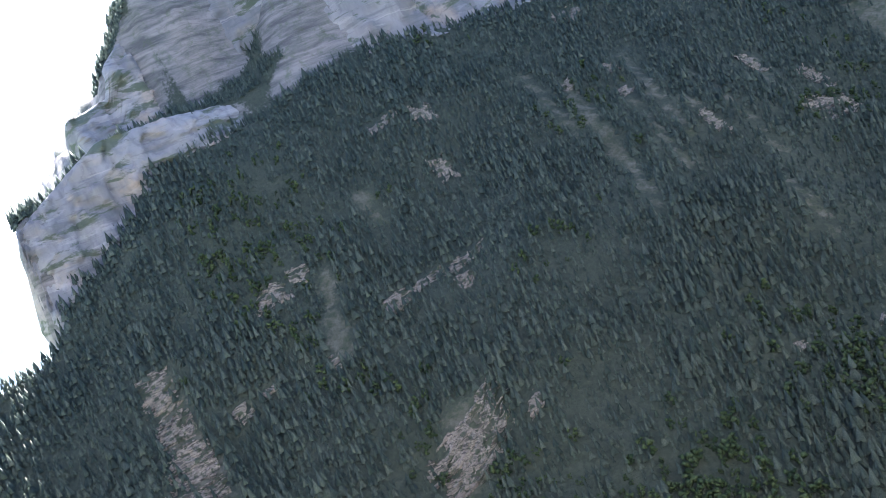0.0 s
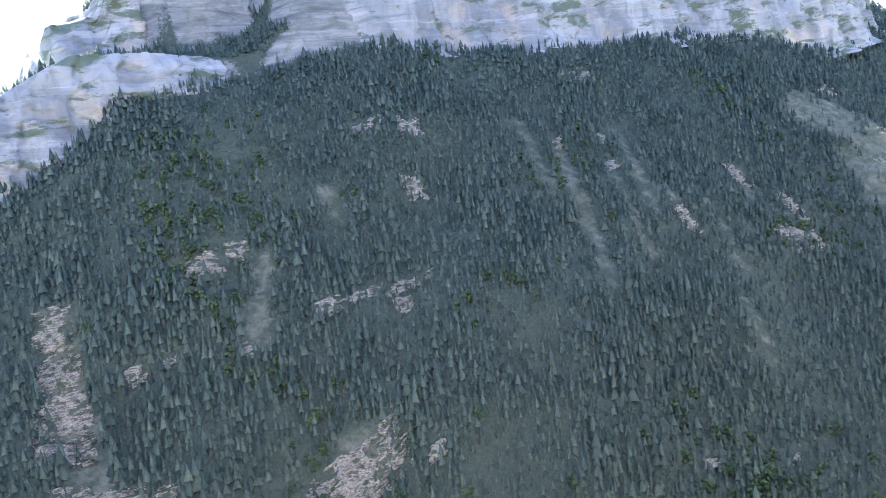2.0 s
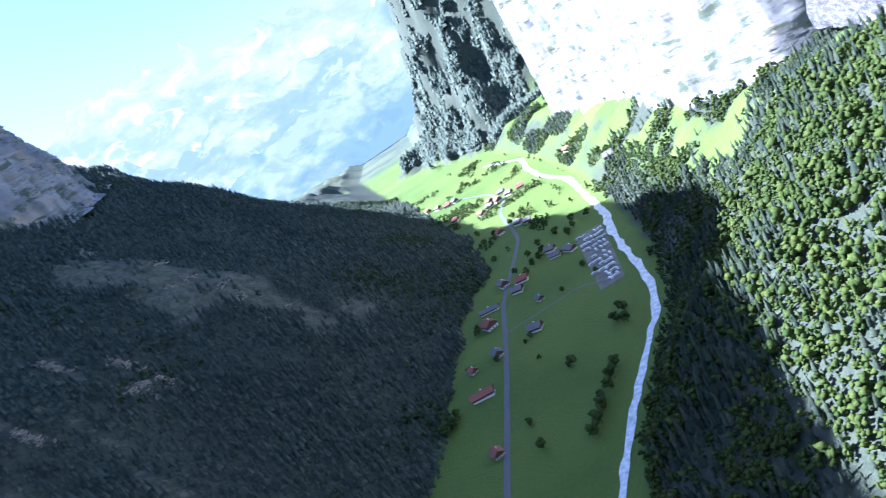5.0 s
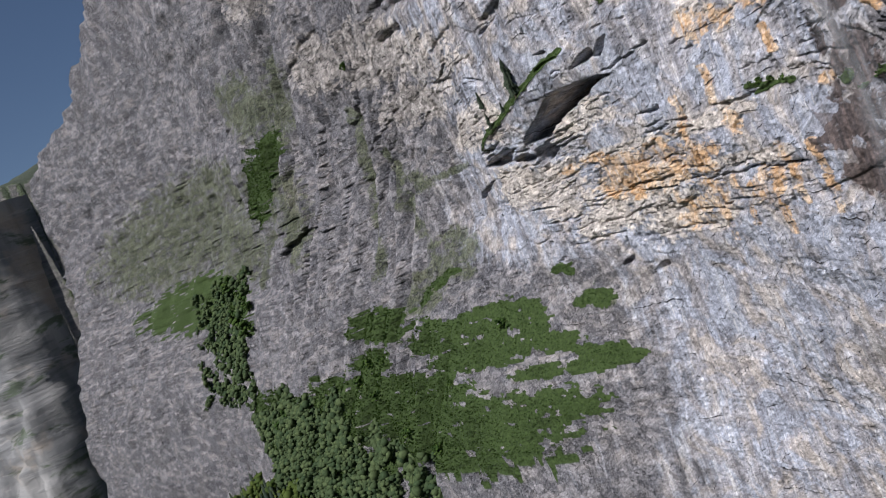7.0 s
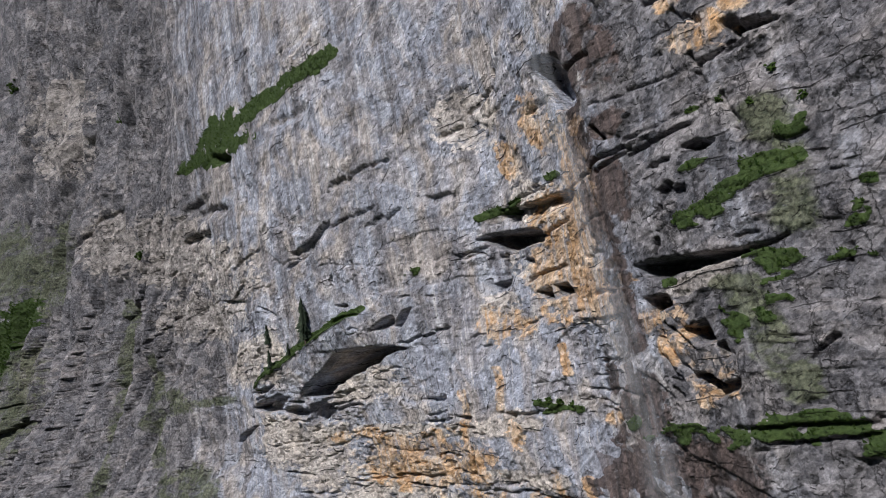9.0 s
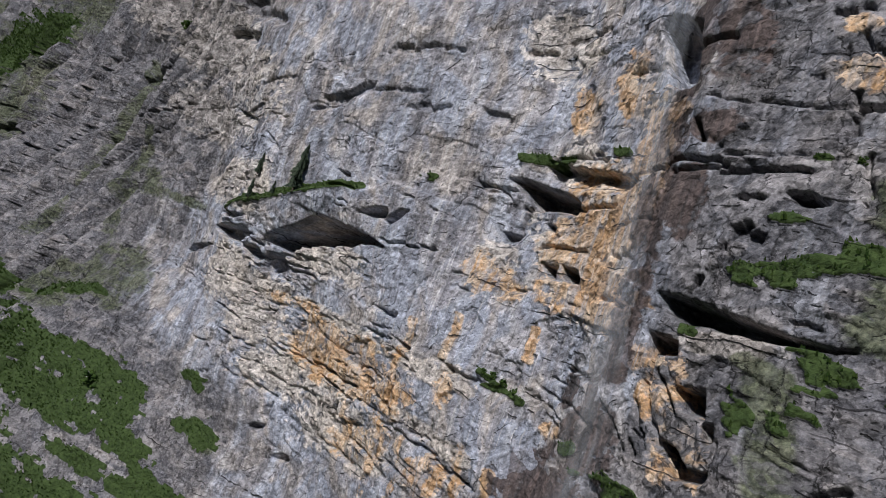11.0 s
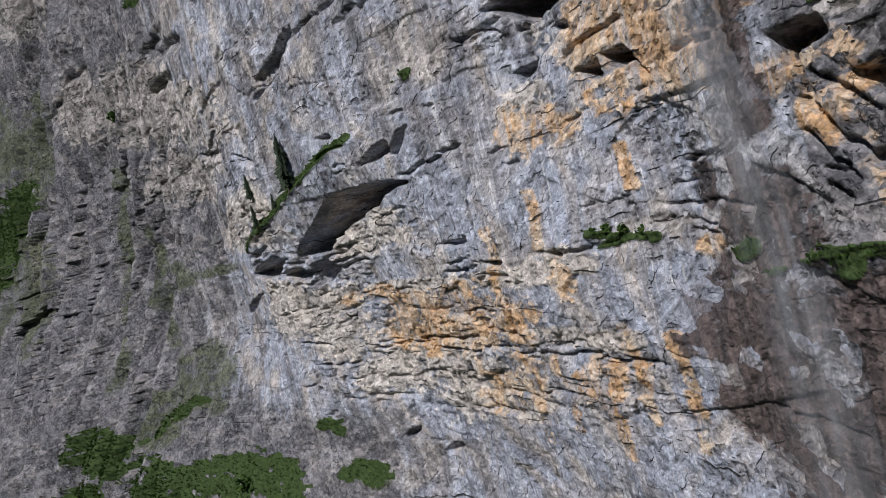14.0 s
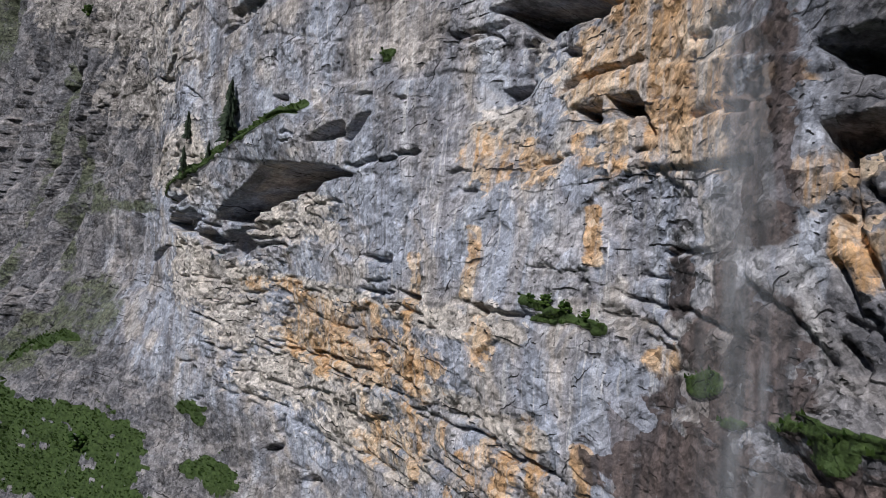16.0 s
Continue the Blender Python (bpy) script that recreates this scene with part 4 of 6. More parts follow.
patch("grass", 95.6, 323.5, -20.4, -4.2, -1.5, -2.5)
patch("grass", 11.3, 284.8, -4.9, -0.4, -0.3, -0.8)
patch("grass", -2.7, 285.5, -2.1, -0.3, -0.2, -0.6)
patch("grass", 32.5, 280.2, -1.8, 0.1, -0.2, -0.5)
patch("grass", -22.0, 286.1, -2.0, -0.2, -0.1, -0.5)
patch("grass", -26.3, 283.6, -3.0, -0.1, -0.1, -0.3)
patch("grass", -25.2, 273.3, -3.2, 0.2, -0.3, -1.3)
patch("grass", -31.6, 276.0, -3.4, 0.2, -0.2, -1.1)
patch("grass", -33.4, 266.8, -2.0, 0.4, -0.2, -1.1)
patch("grass", -36.6, 267.0, -1.8, 0.3, -0.2, -1.2)
patch("grass", -36.6, 278.5, -1.5, 0.0, -0.1, -1.0)
patch("grass", -27.2, 262.9, -1.5, 0.3, -0.6, -2.2)
patch("grass", -31.4, 263.6, -2.1, 0.4, -0.1, -0.6)
patch("grass", -20.4, 267.8, -1.3, 0.1, -0.3, -1.0)
patch("grass", -26.3, 278.3, -1.6, 0.0, -0.1, -0.4)
patch("grass", 97.4, 326.3, -8.5, -4.3, 9.1, -3.8)
patch("grass", 294.3, 299.8, -17.2, -4.1, 12.7, -16.2)
patch("grass", 429.9, 257.2, -79.1, -7.3, 8.1, -15.4)
patch("grass", 265.3, 308.5, -12.6, -3.6, 9.8, -8.1)
patch("grass", 291.0, 196.0, 30.0, 0.0, 0.0, 9.0)
patch("grass", 233.0, 203.0, 22.0, 0.0, 0.0, 8.0)
patch("grass", 313.0, 176.0, 40.0, 0.0, 0.0, 12.0)
patch("grass", 244.0, 186.0, 40.0, 0.0, 0.0, 11.0)
patch("grass", 182.0, 196.0, 18.0, 0.0, 0.0, 8.0)
strip("grass", 2.2, (118.0, 216.0), (104.0, 214.0), (92.0, 213.0))
strip("grass", 1.6, (100.0, 206.0), (84.0, 205.0), (72.0, 207.0))
strip("grass", 2.0, (150.0, 224.0), (135.0, 222.0), (124.0, 224.0))
strip("grass", 2.6, (200.0, 212.0), (170.0, 208.0), (140.0, 207.0))
patch("grass", 140.0, 190.0, 45.0, 0.0, 0.0, 13.0)
patch("grass", 175.0, 203.0, 22.0, 0.0, 0.0, 6.0)
patch("grass", 100.0, 197.0, 16.0, 0.0, 0.0, 5.0)
patch("grass", 365.0, 240.0, 24.0, 0.0, 0.0, 18.0)
strip("grass", 1.0, (95.0, 265.6), (90.5, 267.2), (79.8, 269.9), (70.8, 272.4), (62.0, 274.2), (53.9, 275.7), (49.0, 276.2))
strip("grass", 2.0, (122.0, 327.4), (94.4, 325.1), (75.5, 325.5), (61.1, 325.3), (46.2, 324.9))
strip("grass", 0.8, (-24.5, 272.6), (-29.7, 274.7), (-32.8, 275.8), (-36.0, 275.6))
strip("grass", 0.7, (-30.5, 268.1), (-36.6, 266.9), (-41.4, 266.2))
strip("grass", 0.5, (-32.9, 267.2), (-31.4, 264.6), (-31.0, 262.6))
strip("grass", 0.6, (-41.9, 272.2), (-40.3, 270.2), (-39.9, 267.6))
strip("grass", 1.1, (-16.0, 252.2), (-21.2, 252.5), (-25.0, 251.7))
strip("grass", 1.4, (-29.5, 252.9), (-34.1, 252.9), (-37.8, 251.8))
strip("grass", 0.5, (15.9, 284.8), (11.5, 285.2), (6.8, 285.0))
strip("grass", 0.5, (9.4, 256.3), (5.6, 255.7), (1.8, 255.0))
strip("grass", 1.6, (154.8, 230.1), (146.0, 234.0), (135.0, 236.5))
patch("grass", 245.0, 178.0, 60.0, 0.0, 0.0, 24.0)
patch("grass", 240.0, 200.0, 12.0, 0.0, 0.0, 6.0)
patch("grass", 335.0, 185.0, 30.0, 0.0, 0.0, 16.0)
# thin green growth on the rock
strip("moss", 3.0, (225.3, 341.9), (246.1, 325.8), (266.6, 300.4), (293.7, 275.6), (322.8, 255.1))
strip("moss", 2.0, (180.6, 300.8), (183.5, 279.0), (183.1, 254.5), (185.1, 242.2))
strip("moss", 1.6, (162.2, 280.7), (161.7, 262.0), (143.6, 240.7), (126.7, 235.0))
strip("moss", 4.0, (336.2, 322.7), (346.4, 286.0), (363.4, 262.1))
strip("moss", 1.5, (131.5, 246.1), (136.7, 240.8), (137.9, 235.9), (128.3, 237.2))
strip("moss", 1.5, (154.8, 230.1), (151.6, 235.4), (139.5, 239.3))
strip("moss", 1.2, (153.0, 264.9), (142.7, 265.2), (136.2, 265.4))
strip("moss", 1.2, (-34.0, 281.0), (-36.0, 276.0), (-35.0, 270.0))
strip("moss", 1.2, (-28.0, 266.0), (-31.0, 260.0), (-33.0, 256.0))
strip("moss", 1.0, (86.4, 221.1), (79.4, 220.9), (77.5, 219.6))
patch("moss", 141.0, 240.6, -10.1, -0.4, -2.6, -6.6)
patch("moss", 155.5, 230.3, -13.6, -0.1, -1.5, -3.2)
patch("moss", 147.7, 265.3, -10.8, -1.2, 0.2, -1.7)
patch("moss", 303.1, 297.0, -22.8, -3.2, 0.4, -16.3)
patch("moss", 367.7, 281.9, -54.6, -5.0, -13.5, -24.1)
patch("moss", 239.3, 324.1, -15.9, -4.0, 10.0, -16.2)
patch("moss", 385.6, 317.7, -36.1, -5.9, 8.1, -16.2)
patch("moss", 135.1, 243.4, -9.6, 1.0, -3.5, -3.2)
patch("moss", 150.2, 234.4, -12.3, 1.5, -6.4, -5.1)
patch("moss", 123.7, 264.9, -12.5, -0.1, -0.3, -1.1)
patch("moss", 454.2, 307.2, -86.7, -15.1, 48.1, -27.9)
patch("moss", 259.7, 276.9, -18.3, -3.8, 6.3, -19.6)
patch("moss", 149.3, 267.3, -10.1, -2.5, 1.7, -3.2)
patch("moss", 133.3, 243.0, -10.7, -2.1, 0.5, -5.8)
patch("moss", 276.5, 334.1, -34.3, -2.6, -20.5, -20.4)
patch("moss", 148.8, 234.8, -11.1, 2.6, -6.6, -4.5)
patch("moss", 136.9, 242.2, -7.2, 1.7, -4.6, -3.5)
# ochre stains
patch("ochre", -2.6, 274.0, -6.2, -1.9, -0.2, -3.4)
patch("ochre", 0.9, 269.6, -3.8, -0.5, -0.2, -1.6)
patch("ochre", -4.6, 268.5, -2.9, -0.6, -0.1, -1.5)
patch("ochre", 12.5, 268.2, -5.4, -0.5, -0.4, -2.3)
patch("ochre", 51.4, 250.7, -9.2, 1.0, 0.6, -2.2)
patch("ochre", 38.6, 251.8, -6.9, 0.7, 0.2, -1.8)
patch("ochre", 27.9, 250.6, -1.7, 0.3, 0.5, -3.6)
patch("ochre", 14.6, 252.0, -2.0, 0.3, -0.5, -2.3)
patch("ochre", 64.2, 253.4, -8.4, 0.6, 0.3, -1.4)
patch("ochre", -4.6, 253.7, -2.0, 0.4, -0.1, -1.1)
patch("ochre", -17.6, 261.3, -0.8, 0.0, -0.1, -1.2)
patch("ochre", 33.0, 238.6, -10.0, 2.7, 0.8, -3.5)
patch("ochre", 15.6, 239.8, -5.3, 1.7, 0.2, -2.7)
patch("ochre", -15.8, 263.9, -1.1, -0.1, -0.1, -1.6)
patch("ochre", -18.7, 260.3, -0.7, 0.1, -0.1, -1.4)
patch("ochre", -15.3, 268.9, -0.8, -0.2, 0.0, -1.0)
patch("ochre", -28.0, 291.0, -2.2, -0.3, -0.4, -2.1)
patch("ochre", -26.7, 295.4, -1.7, -0.3, -0.2, -1.0)
patch("ochre", -30.9, 290.6, -1.8, -0.3, -0.3, -2.1)
patch("ochre", -33.7, 292.2, -1.5, -0.3, -0.1, -1.2)
patch("ochre", -20.4, 262.6, -2.2, 0.4, -0.8, -2.9)
patch("ochre", -24.6, 259.5, -1.9, 0.5, -0.6, -2.2)
patch("ochre", -8.8, 289.0, -4.4, -1.2, -0.7, -2.7)
patch("ochre", -1.0, 293.5, -3.9, -0.9, -1.0, -4.3)
patch("ochre", 6.7, 291.4, -3.4, -0.6, -1.0, -3.2)
patch("pale", 98.9, 273.4, -9.7, 0.1, -2.1, -3.7)
patch("pale", 183.9, 317.3, -23.8, -1.6, -4.1, -7.5)
patch("ochre", 16.8, 268.1, -3.1, 0.4, -1.1, -3.1)
patch("ochre", -22.5, 257.6, -2.4, 0.6, -0.7, -2.7)
patch("pale", 185.6, 326.0, -16.4, -5.0, 4.7, -5.5)
patch("pale", 88.0, 273.8, -6.4, -1.1, 6.8, -3.9)
patch("pale", 225.9, 384.4, -26.1, -13.5, 17.0, -7.1)
patch("pale", 228.0, 367.7, -21.4, -10.0, 11.4, -5.2)
patch("pale", 99.1, 271.3, -9.6, -2.1, 7.4, -3.6)
patch("pale", 198.2, 325.8, -11.2, -4.4, 6.6, -4.5)
patch("ochre", -1.5, 275.0, 8.6, 0.0, 0.0, 8.6)
patch("ochre", -3.5, 271.0, 6.0, 0.0, 0.0, 4.2)
patch("ochre", -8.5, 283.0, 4.0, 0.0, 0.0, 9.0)
patch("ochre", 45.0, 248.0, 22.0, 0.0, 0.0, 5.0)
strip("ochre", 0.45, (2.9, 263.6), (2.6, 261.5), (2.2, 259.8))
strip("ochre", 0.7, (-17.5, 265.3), (-19.3, 261.4), (-22.2, 258.5), (-25.5, 256.0))
strip("ochre", 2.6, (3.0, 277.5), (-4.0, 275.0), (-9.0, 271.0), (-8.0, 267.5))
strip("ochre", 1.2, (-8.0, 290.0), (-9.5, 283.0), (-10.5, 276.0))
strip("pale", 1.4, (92.0, 256.5), (70.0, 254.5), (50.0, 253.5), (30.0, 253.0), (12.0, 253.5))
strip("pale", 1.2, (60.0, 247.0), (40.0, 246.5), (22.0, 246.0), (8.0, 245.5))
masks["ochre"] *= 1 - 0.4 * smooth(-12, -15, U)
for u0, z0, length in ((22, 243, 9), (14, 244, 12), (8, 247, 10), (30, 240, 9), (2, 246, 11), (40, 243, 8), (17, 262, 6), (26, 259, 5)):
    strip("ochre", 0.55, (u0, z0), (u0 - 0.4, z0 - 0.5 * length), (u0 + 0.3, z0 - length))
# pale fresh rock
patch("pale", 91.7, 253.5, -8.4, 0.6, 0.4, -5.8)
patch("pale", 73.8, 251.3, -13.6, 1.2, 0.8, -4.4)
patch("pale", 53.7, 242.5, -24.0, 4.3, 1.3, -5.0)
patch("pale", 41.7, 237.7, -15.0, 3.8, 1.0, -4.6)
patch("pale", 54.6, 262.6, -13.4, 0.1, 1.0, -3.0)
patch("pale", 6.7, 273.5, -1.9, -0.4, -0.4, -2.3)
patch("pale", 9.4, 276.4, -3.2, -0.8, -0.2, -1.9)
patch("pale", 82.4, 270.9, -4.9, -0.2, 1.3, -4.4)
patch("pale", 128.5, 288.0, -29.7, -4.2, 0.5, -5.8)
patch("pale", 143.4, 303.4, -27.9, -5.2, -0.3, -5.0)
patch("pale", 14.4, 270.8, -4.5, -0.5, -0.4, -2.0)
patch("pale", 14.2, 254.5, -3.0, 0.3, -0.3, -1.4)
patch("pale", 30.5, 236.1, -5.8, 1.8, 0.6, -2.7)
patch("pale", 102.8, 294.4, -18.9, -1.7, -5.5, -8.2)
patch("pale", 120.2, 286.0, -19.5, -0.9, -3.5, -5.7)
patch("pale", 139.7, 307.4, -25.9, -2.2, -4.2, -8.0)
patch("pale", 85.7, 254.0, -8.1, 1.4, -1.0, -4.4)
patch("pale", 15.2, 300.7, -7.4, -1.4, -1.1, -5.1)
patch("pale", 3.4, 284.3, -4.6, -0.4, -1.0, -3.7)
patch("pale", -25.0, 267.3, -4.6, 0.6, -0.2, -0.9)
patch("pale", 146.8, 312.8, -31.0, -9.1, 7.9, -6.9)
patch("pale", 73.2, 249.4, -14.2, -0.9, 3.7, -6.6)
patch("pale", 254.4, 285.9, -12.3, -1.7, 0.5, -8.2)
# wet dark rock below the fall
patch("wet", -9.2, 250.0, -5.3, 1.6, -0.3, -2.8)
patch("wet", -5.8, 247.2, -3.5, 1.2, -0.2, -2.4)
patch("wet", -15.2, 249.9, -3.5, 1.3, -0.1, -1.3)
patch("wet", -8.4, 254.4, -2.4, 0.4, -0.1, -2.0)
patch("wet", -5.4, 258.8, -1.7, 0.1, -0.1, -2.1)
patch("wet", -10.0, 259.7, -0.9, 0.0, -0.2, -2.8)
patch("wet", -11.6, 276.9, -2.4, -0.2, -2.3, -7.6)
patch("wet", -15.1, 279.5, -2.7, 0.0, -0.7, -3.4)
patch("wet", -15.9, 296.1, -3.7, -0.6, -0.9, -4.7)
patch("wet", -16.3, 286.8, -2.6, -0.2, -0.4, -1.7)
patch("wet", -11.4, 255.3, -4.5, 1.1, -1.0, -3.1)
patch("wet", -6.1, 250.4, -6.3, 1.8, -0.7, -1.7)
patch("wet", -10.2, 240.5, -4.3, 1.1, 1.5, -6.3)
patch("wet", -11.7, 233.9, -5.2, 2.1, 1.0, -4.8)
patch("wet", -7.2, 247.2, -4.1, 0.5, 1.0, -3.6)
patch("wet", -12.5, 233.5, -5.8, 0.3, 3.9, -5.9)
patch("wet", -8.4, 217.8, -8.6, 2.3, 7.3, -11.7)
patch("wet", -16.3, 248.2, -3.5, -0.5, 2.9, -4.1)
strip("wet", 2.2, (-2.5, 246.5), (-8.0, 251.5), (-13.0, 252.5))
strip("wet", 3.4, (-6.0, 246.0), (-13.0, 247.0), (-20.0, 248.5))
strip("wet", 3.0, (-7.0, 240.0), (-14.0, 240.0), (-21.0, 241.0))
strip("wet", 1.2, (-11.5, 300.0), (-11.0, 285.0), (-12.0, 272.0), (-13.0, 262.0))
# beds, joints and blocks of the rock
masks["grass"] *= 1 - 0.28 * smooth(-13, -16, U)
grass_on = smooth(0.50, 0.64, masks["grass"] + smooth(0.0, 0.3, masks["grass"]) * (smooth(-12, -16, U) * (0.55 * fbm(U / 2.0, ZZ / 1.0, 3, 4, 75) - 0.06) + 0.42 * fbm(U / 5.0, ZZ / 1.6, 3, 4, 71) + 0.30 * fbm(U / 1.6, ZZ / 0.9, 3, 3, 73)))
far_left = smooth(95, 190, U)
warp = 1.4 * fbm(U / 30, ZZ / 30, 0, 3, 81)
D = D + 0.7 * fbm(U / 26, ZZ / 20, 0, 2, 85) * (0.6 + 1.4 * far_left)
broken = 0.8 * smooth(0.25, 0.65, fbm(U / 17, ZZ / 8, 0, 3, 125)) + 0.75 * masks["pale"] + 0.45 * masks["ochre"]
broken = np.clip(broken + 0.15 * far_left + 0.3 * smooth(-14, -20, U), 0.0, 1.0)
# random small overhangs and open joints, most where the rock is broken
rng = np.random.RandomState(40)
for k in range(1750):
    far = k % 5 == 4
    u0, z0 = (rng.uniform(100, 330), rng.uniform(205, 380)) if far else (rng.uniform(-62, 105), rng.uniform(226, 306))
    size = rng.uniform(0.55, 1.15) ** 2 * (2.6 if far else 1.0)
    i, j = min(np.searchsorted(us, u0), len(us) - 1), min(np.searchsorted(zs, z0), len(zs) - 1)
    if far and rng.rand() < 0.55:
        continue
    if rng.rand() > 0.06 + 0.40 * broken[i, j]:
        continue
    half, slope = size * rng.uniform(1.0, 4.6), rng.uniform(-0.16, 0.12)
    if rng.rand() < 0.68:
        roof(size * rng.uniform(0.6, 1.2), size * rng.uniform(0.28, 0.55), (u0 - half, z0 - slope * half), (u0, z0 + 0.2 * size * rng.uniform(-1, 1)), (u0 + half, z0 + slope * half))
    elif rng.rand() < 0.5:
        crack(0.7 * size + 0.4, 0.23 + 0.2 * far, (u0 - 2.2 * half, z0 - slope * half), (u0, z0 + 0.3 * size), (u0 + 2.2 * half, z0 + slope * half))
    else:
        tip = rng.uniform(-1.5, 1.5) * size
        crack(0.7 * size + 0.4, 0.22 + 0.2 * far, (u0, z0), (u0 + 0.4 * tip, z0 - 1.6 * size), (u0 + tip, z0 - 3.4 * size))
edge_u, edge_z = U + 0.18 * fbm(U / 2, ZZ / 2, 0, 3, 183) + 0.4 * warp, ZZ + 0.16 * fbm(U / 2.5, ZZ / 1.2, 0, 3, 187) + warp
D = D + 0.32 * facets(edge_u / 15, edge_z / 8.0, 131, 0.5)
D = D + far_left * (1.6 * facets((U + 0.3 * ZZ) / 8, edge_z / 30, 191, 1.0) + 0.7 * facets((U + 0.3 * ZZ) / 3.5, edge_z / 11, 193, 1.0))
D = D + 0.27 * (0.35 + broken) * facets(edge_u / 6.0, (edge_z + 0.12 * U) / 2.6, 141, 0.5)
D = D + 0.11 * (0.12 + broken) * facets(edge_u / 2.6, edge_z / 1.0, 151, 0.6)
D = D + 0.075 * (0.15 + broken) * facets(edge_u / 1.15, edge_z / 0.5, 161, 0.7)
D = D + 0.15 * (1 - 0.6 * broken) * facets((edge_u + 0.9 * edge_z) / 4.5, (edge_z - 0.3 * edge_u) / 9.0, 165, 0.9)
tone = facets(edge_u / 6.0, (edge_z + 0.12 * U) / 2.6, 141, 0.0) * 0.6 + facets(edge_u / 2.6, edge_z / 1.0, 151, 0.0) * 0.5
for period, amp, seed in ((6.1, 0.3, 91), (2.4, 0.14, 95)):
    bed = (ZZ + warp + 0.25 * facets(U / 5, ZZ / 40, seed, 0.4)) / period
    index = np.floor(bed)
    gate = smooth(0.40, 0.55, fbm(U / (period * 3.2), index * 7.3 + seed, 0, 3, seed)) * (0.35 + 0.65 * np.clip(broken, 0, 1))
    D = D + amp * gate * (1 - (bed - index)) ** 1.3
lean = (U + 0.33 * (ZZ - 250)) / 6.5
flutes = np.abs(vnoise(lean, ZZ / 46, 0, 103)) + 0.5 * np.abs(vnoise(lean * 2.3, ZZ / 24, 0, 105))
D = D - 6.5 * far_left * (1 - flutes) ** 2 - 0.12 * (1 - far_left) * (1 - flutes) ** 4
# the grassy ledge over the cave stands out
ledge = np.interp(U, [40, 49, 62, 80, 90.5, 100], [276.5, 276.0, 274.0, 269.7, 267.0, 264.5])
D = D + 1.5 * smooth(42, 52, U) * smooth(102, 88, U) * smooth(ledge + 0.5, ledge - 0.5, ZZ) * smooth(ledge - 9, ledge - 1, ZZ)


def eased(a):
    """Takes the grid's own steps out of slanting edges."""
    e = np.pad(a, 1, mode="edge")
    return (e[:-2, 1:-1] + e[2:, 1:-1] + e[1:-1, :-2] + e[1:-1, 2:] + 2 * a) / 6


D = eased(D) - eased(hollow) - np.clip(hollow, 0, 2.5) * 0.14 * facets(U / 2.2, ZZ / 0.8, 171, 1.0) + 0.3 * grass_on
over = np.clip(ZZ - wall_top + 6 * fbm(U / 18, 0 * U, 0, 4, 117), 0, 999)
V = np.stack(on_wall(U, ZZ - 0.85 * over, D - 2.2 * over), -1)
me = mesh_of("cliff_wall", V.reshape(-1, 3), grid_faces(len(us), len(zs)), WALL_ROCK)
for k, v in masks.items():
    attribute(me, k, v if k != "grass" else np.maximum(grass_on, 0.0))
# zones of weathering, far left including painted dimness of oblique sun
attribute(me, "old_dim", np.clip(smooth(85, 165, U) * (0.85 + 0.15 * smooth(330, 250, ZZ)) + 0.72 * smooth(-11, -19, U) + 0.75 * smooth(240, 226, ZZ) * smooth(45, 85, U) + 0.26 * smooth(262, 274, ZZ) * smooth(4, 16, U), 0, 1))
attribute(me, "tone", tone)
attribute(me, "broken", broken)
at = me.attributes.new("wall", "FLOAT_VECTOR", "POINT")
at.data.foreach_set("vector", np.stack([U, ZZ, D], -1).astype(np.float32).ravel())
cliff_wall = tagged(new("cliff_wall", me), "grey and ochre limestone cliff wall with ledges, caves and grass", "cliff", kind="structure")


# ---- helpers for things and their parts ----
def part(name, bm, material, parent=None, label=""):
    me = bpy.data.meshes.new(name)
    bm.to_mesh(me)
    bm.free()
    me.materials.append(material)
    ob = new(name, me)
    ob.parent = parent
    return tagged(ob, label)


def box(bm, x0, x1, y0, y1, z0, z1):
    vs = [bm.verts.new(p) for p in ((x0, y0, z0), (x1, y0, z0), (x1, y1, z0), (x0, y1, z0), (x0, y0, z1), (x1, y0, z1), (x1, y1, z1), (x0, y1, z1))]
    for f in ((3, 2, 1, 0), (4, 5, 6, 7), (0, 1, 5, 4), (1, 2, 6, 5), (2, 3, 7, 6), (3, 0, 4, 7)):
        bm.faces.new([vs[i] for i in f])
    return vs


def empty(name, x, y, z, turn=0.0):
    ob = new(name)
    ob.matrix_world = pose(x, y, z, 0, 0, turn)
    return ob


def z_at(x, y):
    return float(height(np.array([float(x)]), np.array([float(y)]))[0])


# ---- woods ----
def spruce_form(rng, skirts=5, points=8):
    """One spruce, one metre high: ragged drooping skirts of branches round a thin stem."""
    v, f = [], []
    for k in range(skirts):
        z0 = 0.05 + 0.86 * k / skirts
        top = min(z0 + 0.52 - 0.04 * k, 1.0) if k < skirts - 1 else 1.0
        r = 0.165 * (1 - 0.80 * k / skirts) * rng.uniform(0.85, 1.15)
        apex = len(v)
        v.append((rng.uniform(-0.01, 0.01), rng.uniform(-0.01, 0.01), top))
        a0 = rng.uniform(0, 6.28)
        for i in range(points):
            a = a0 + 6.2832 * i / points
            ri = r * (1.12 if i % 2 else 0.62) * rng.uniform(0.8, 1.2)
            v.append((ri * math.cos(a), ri * math.sin(a), z0 - 0.03 * (i % 2) + rng.uniform(-0.02, 0.02)))
        f += [(apex, apex + 1 + i, apex + 1 + (i + 1) % points) for i in range(points)]
    return np.array(v), np.array(f)


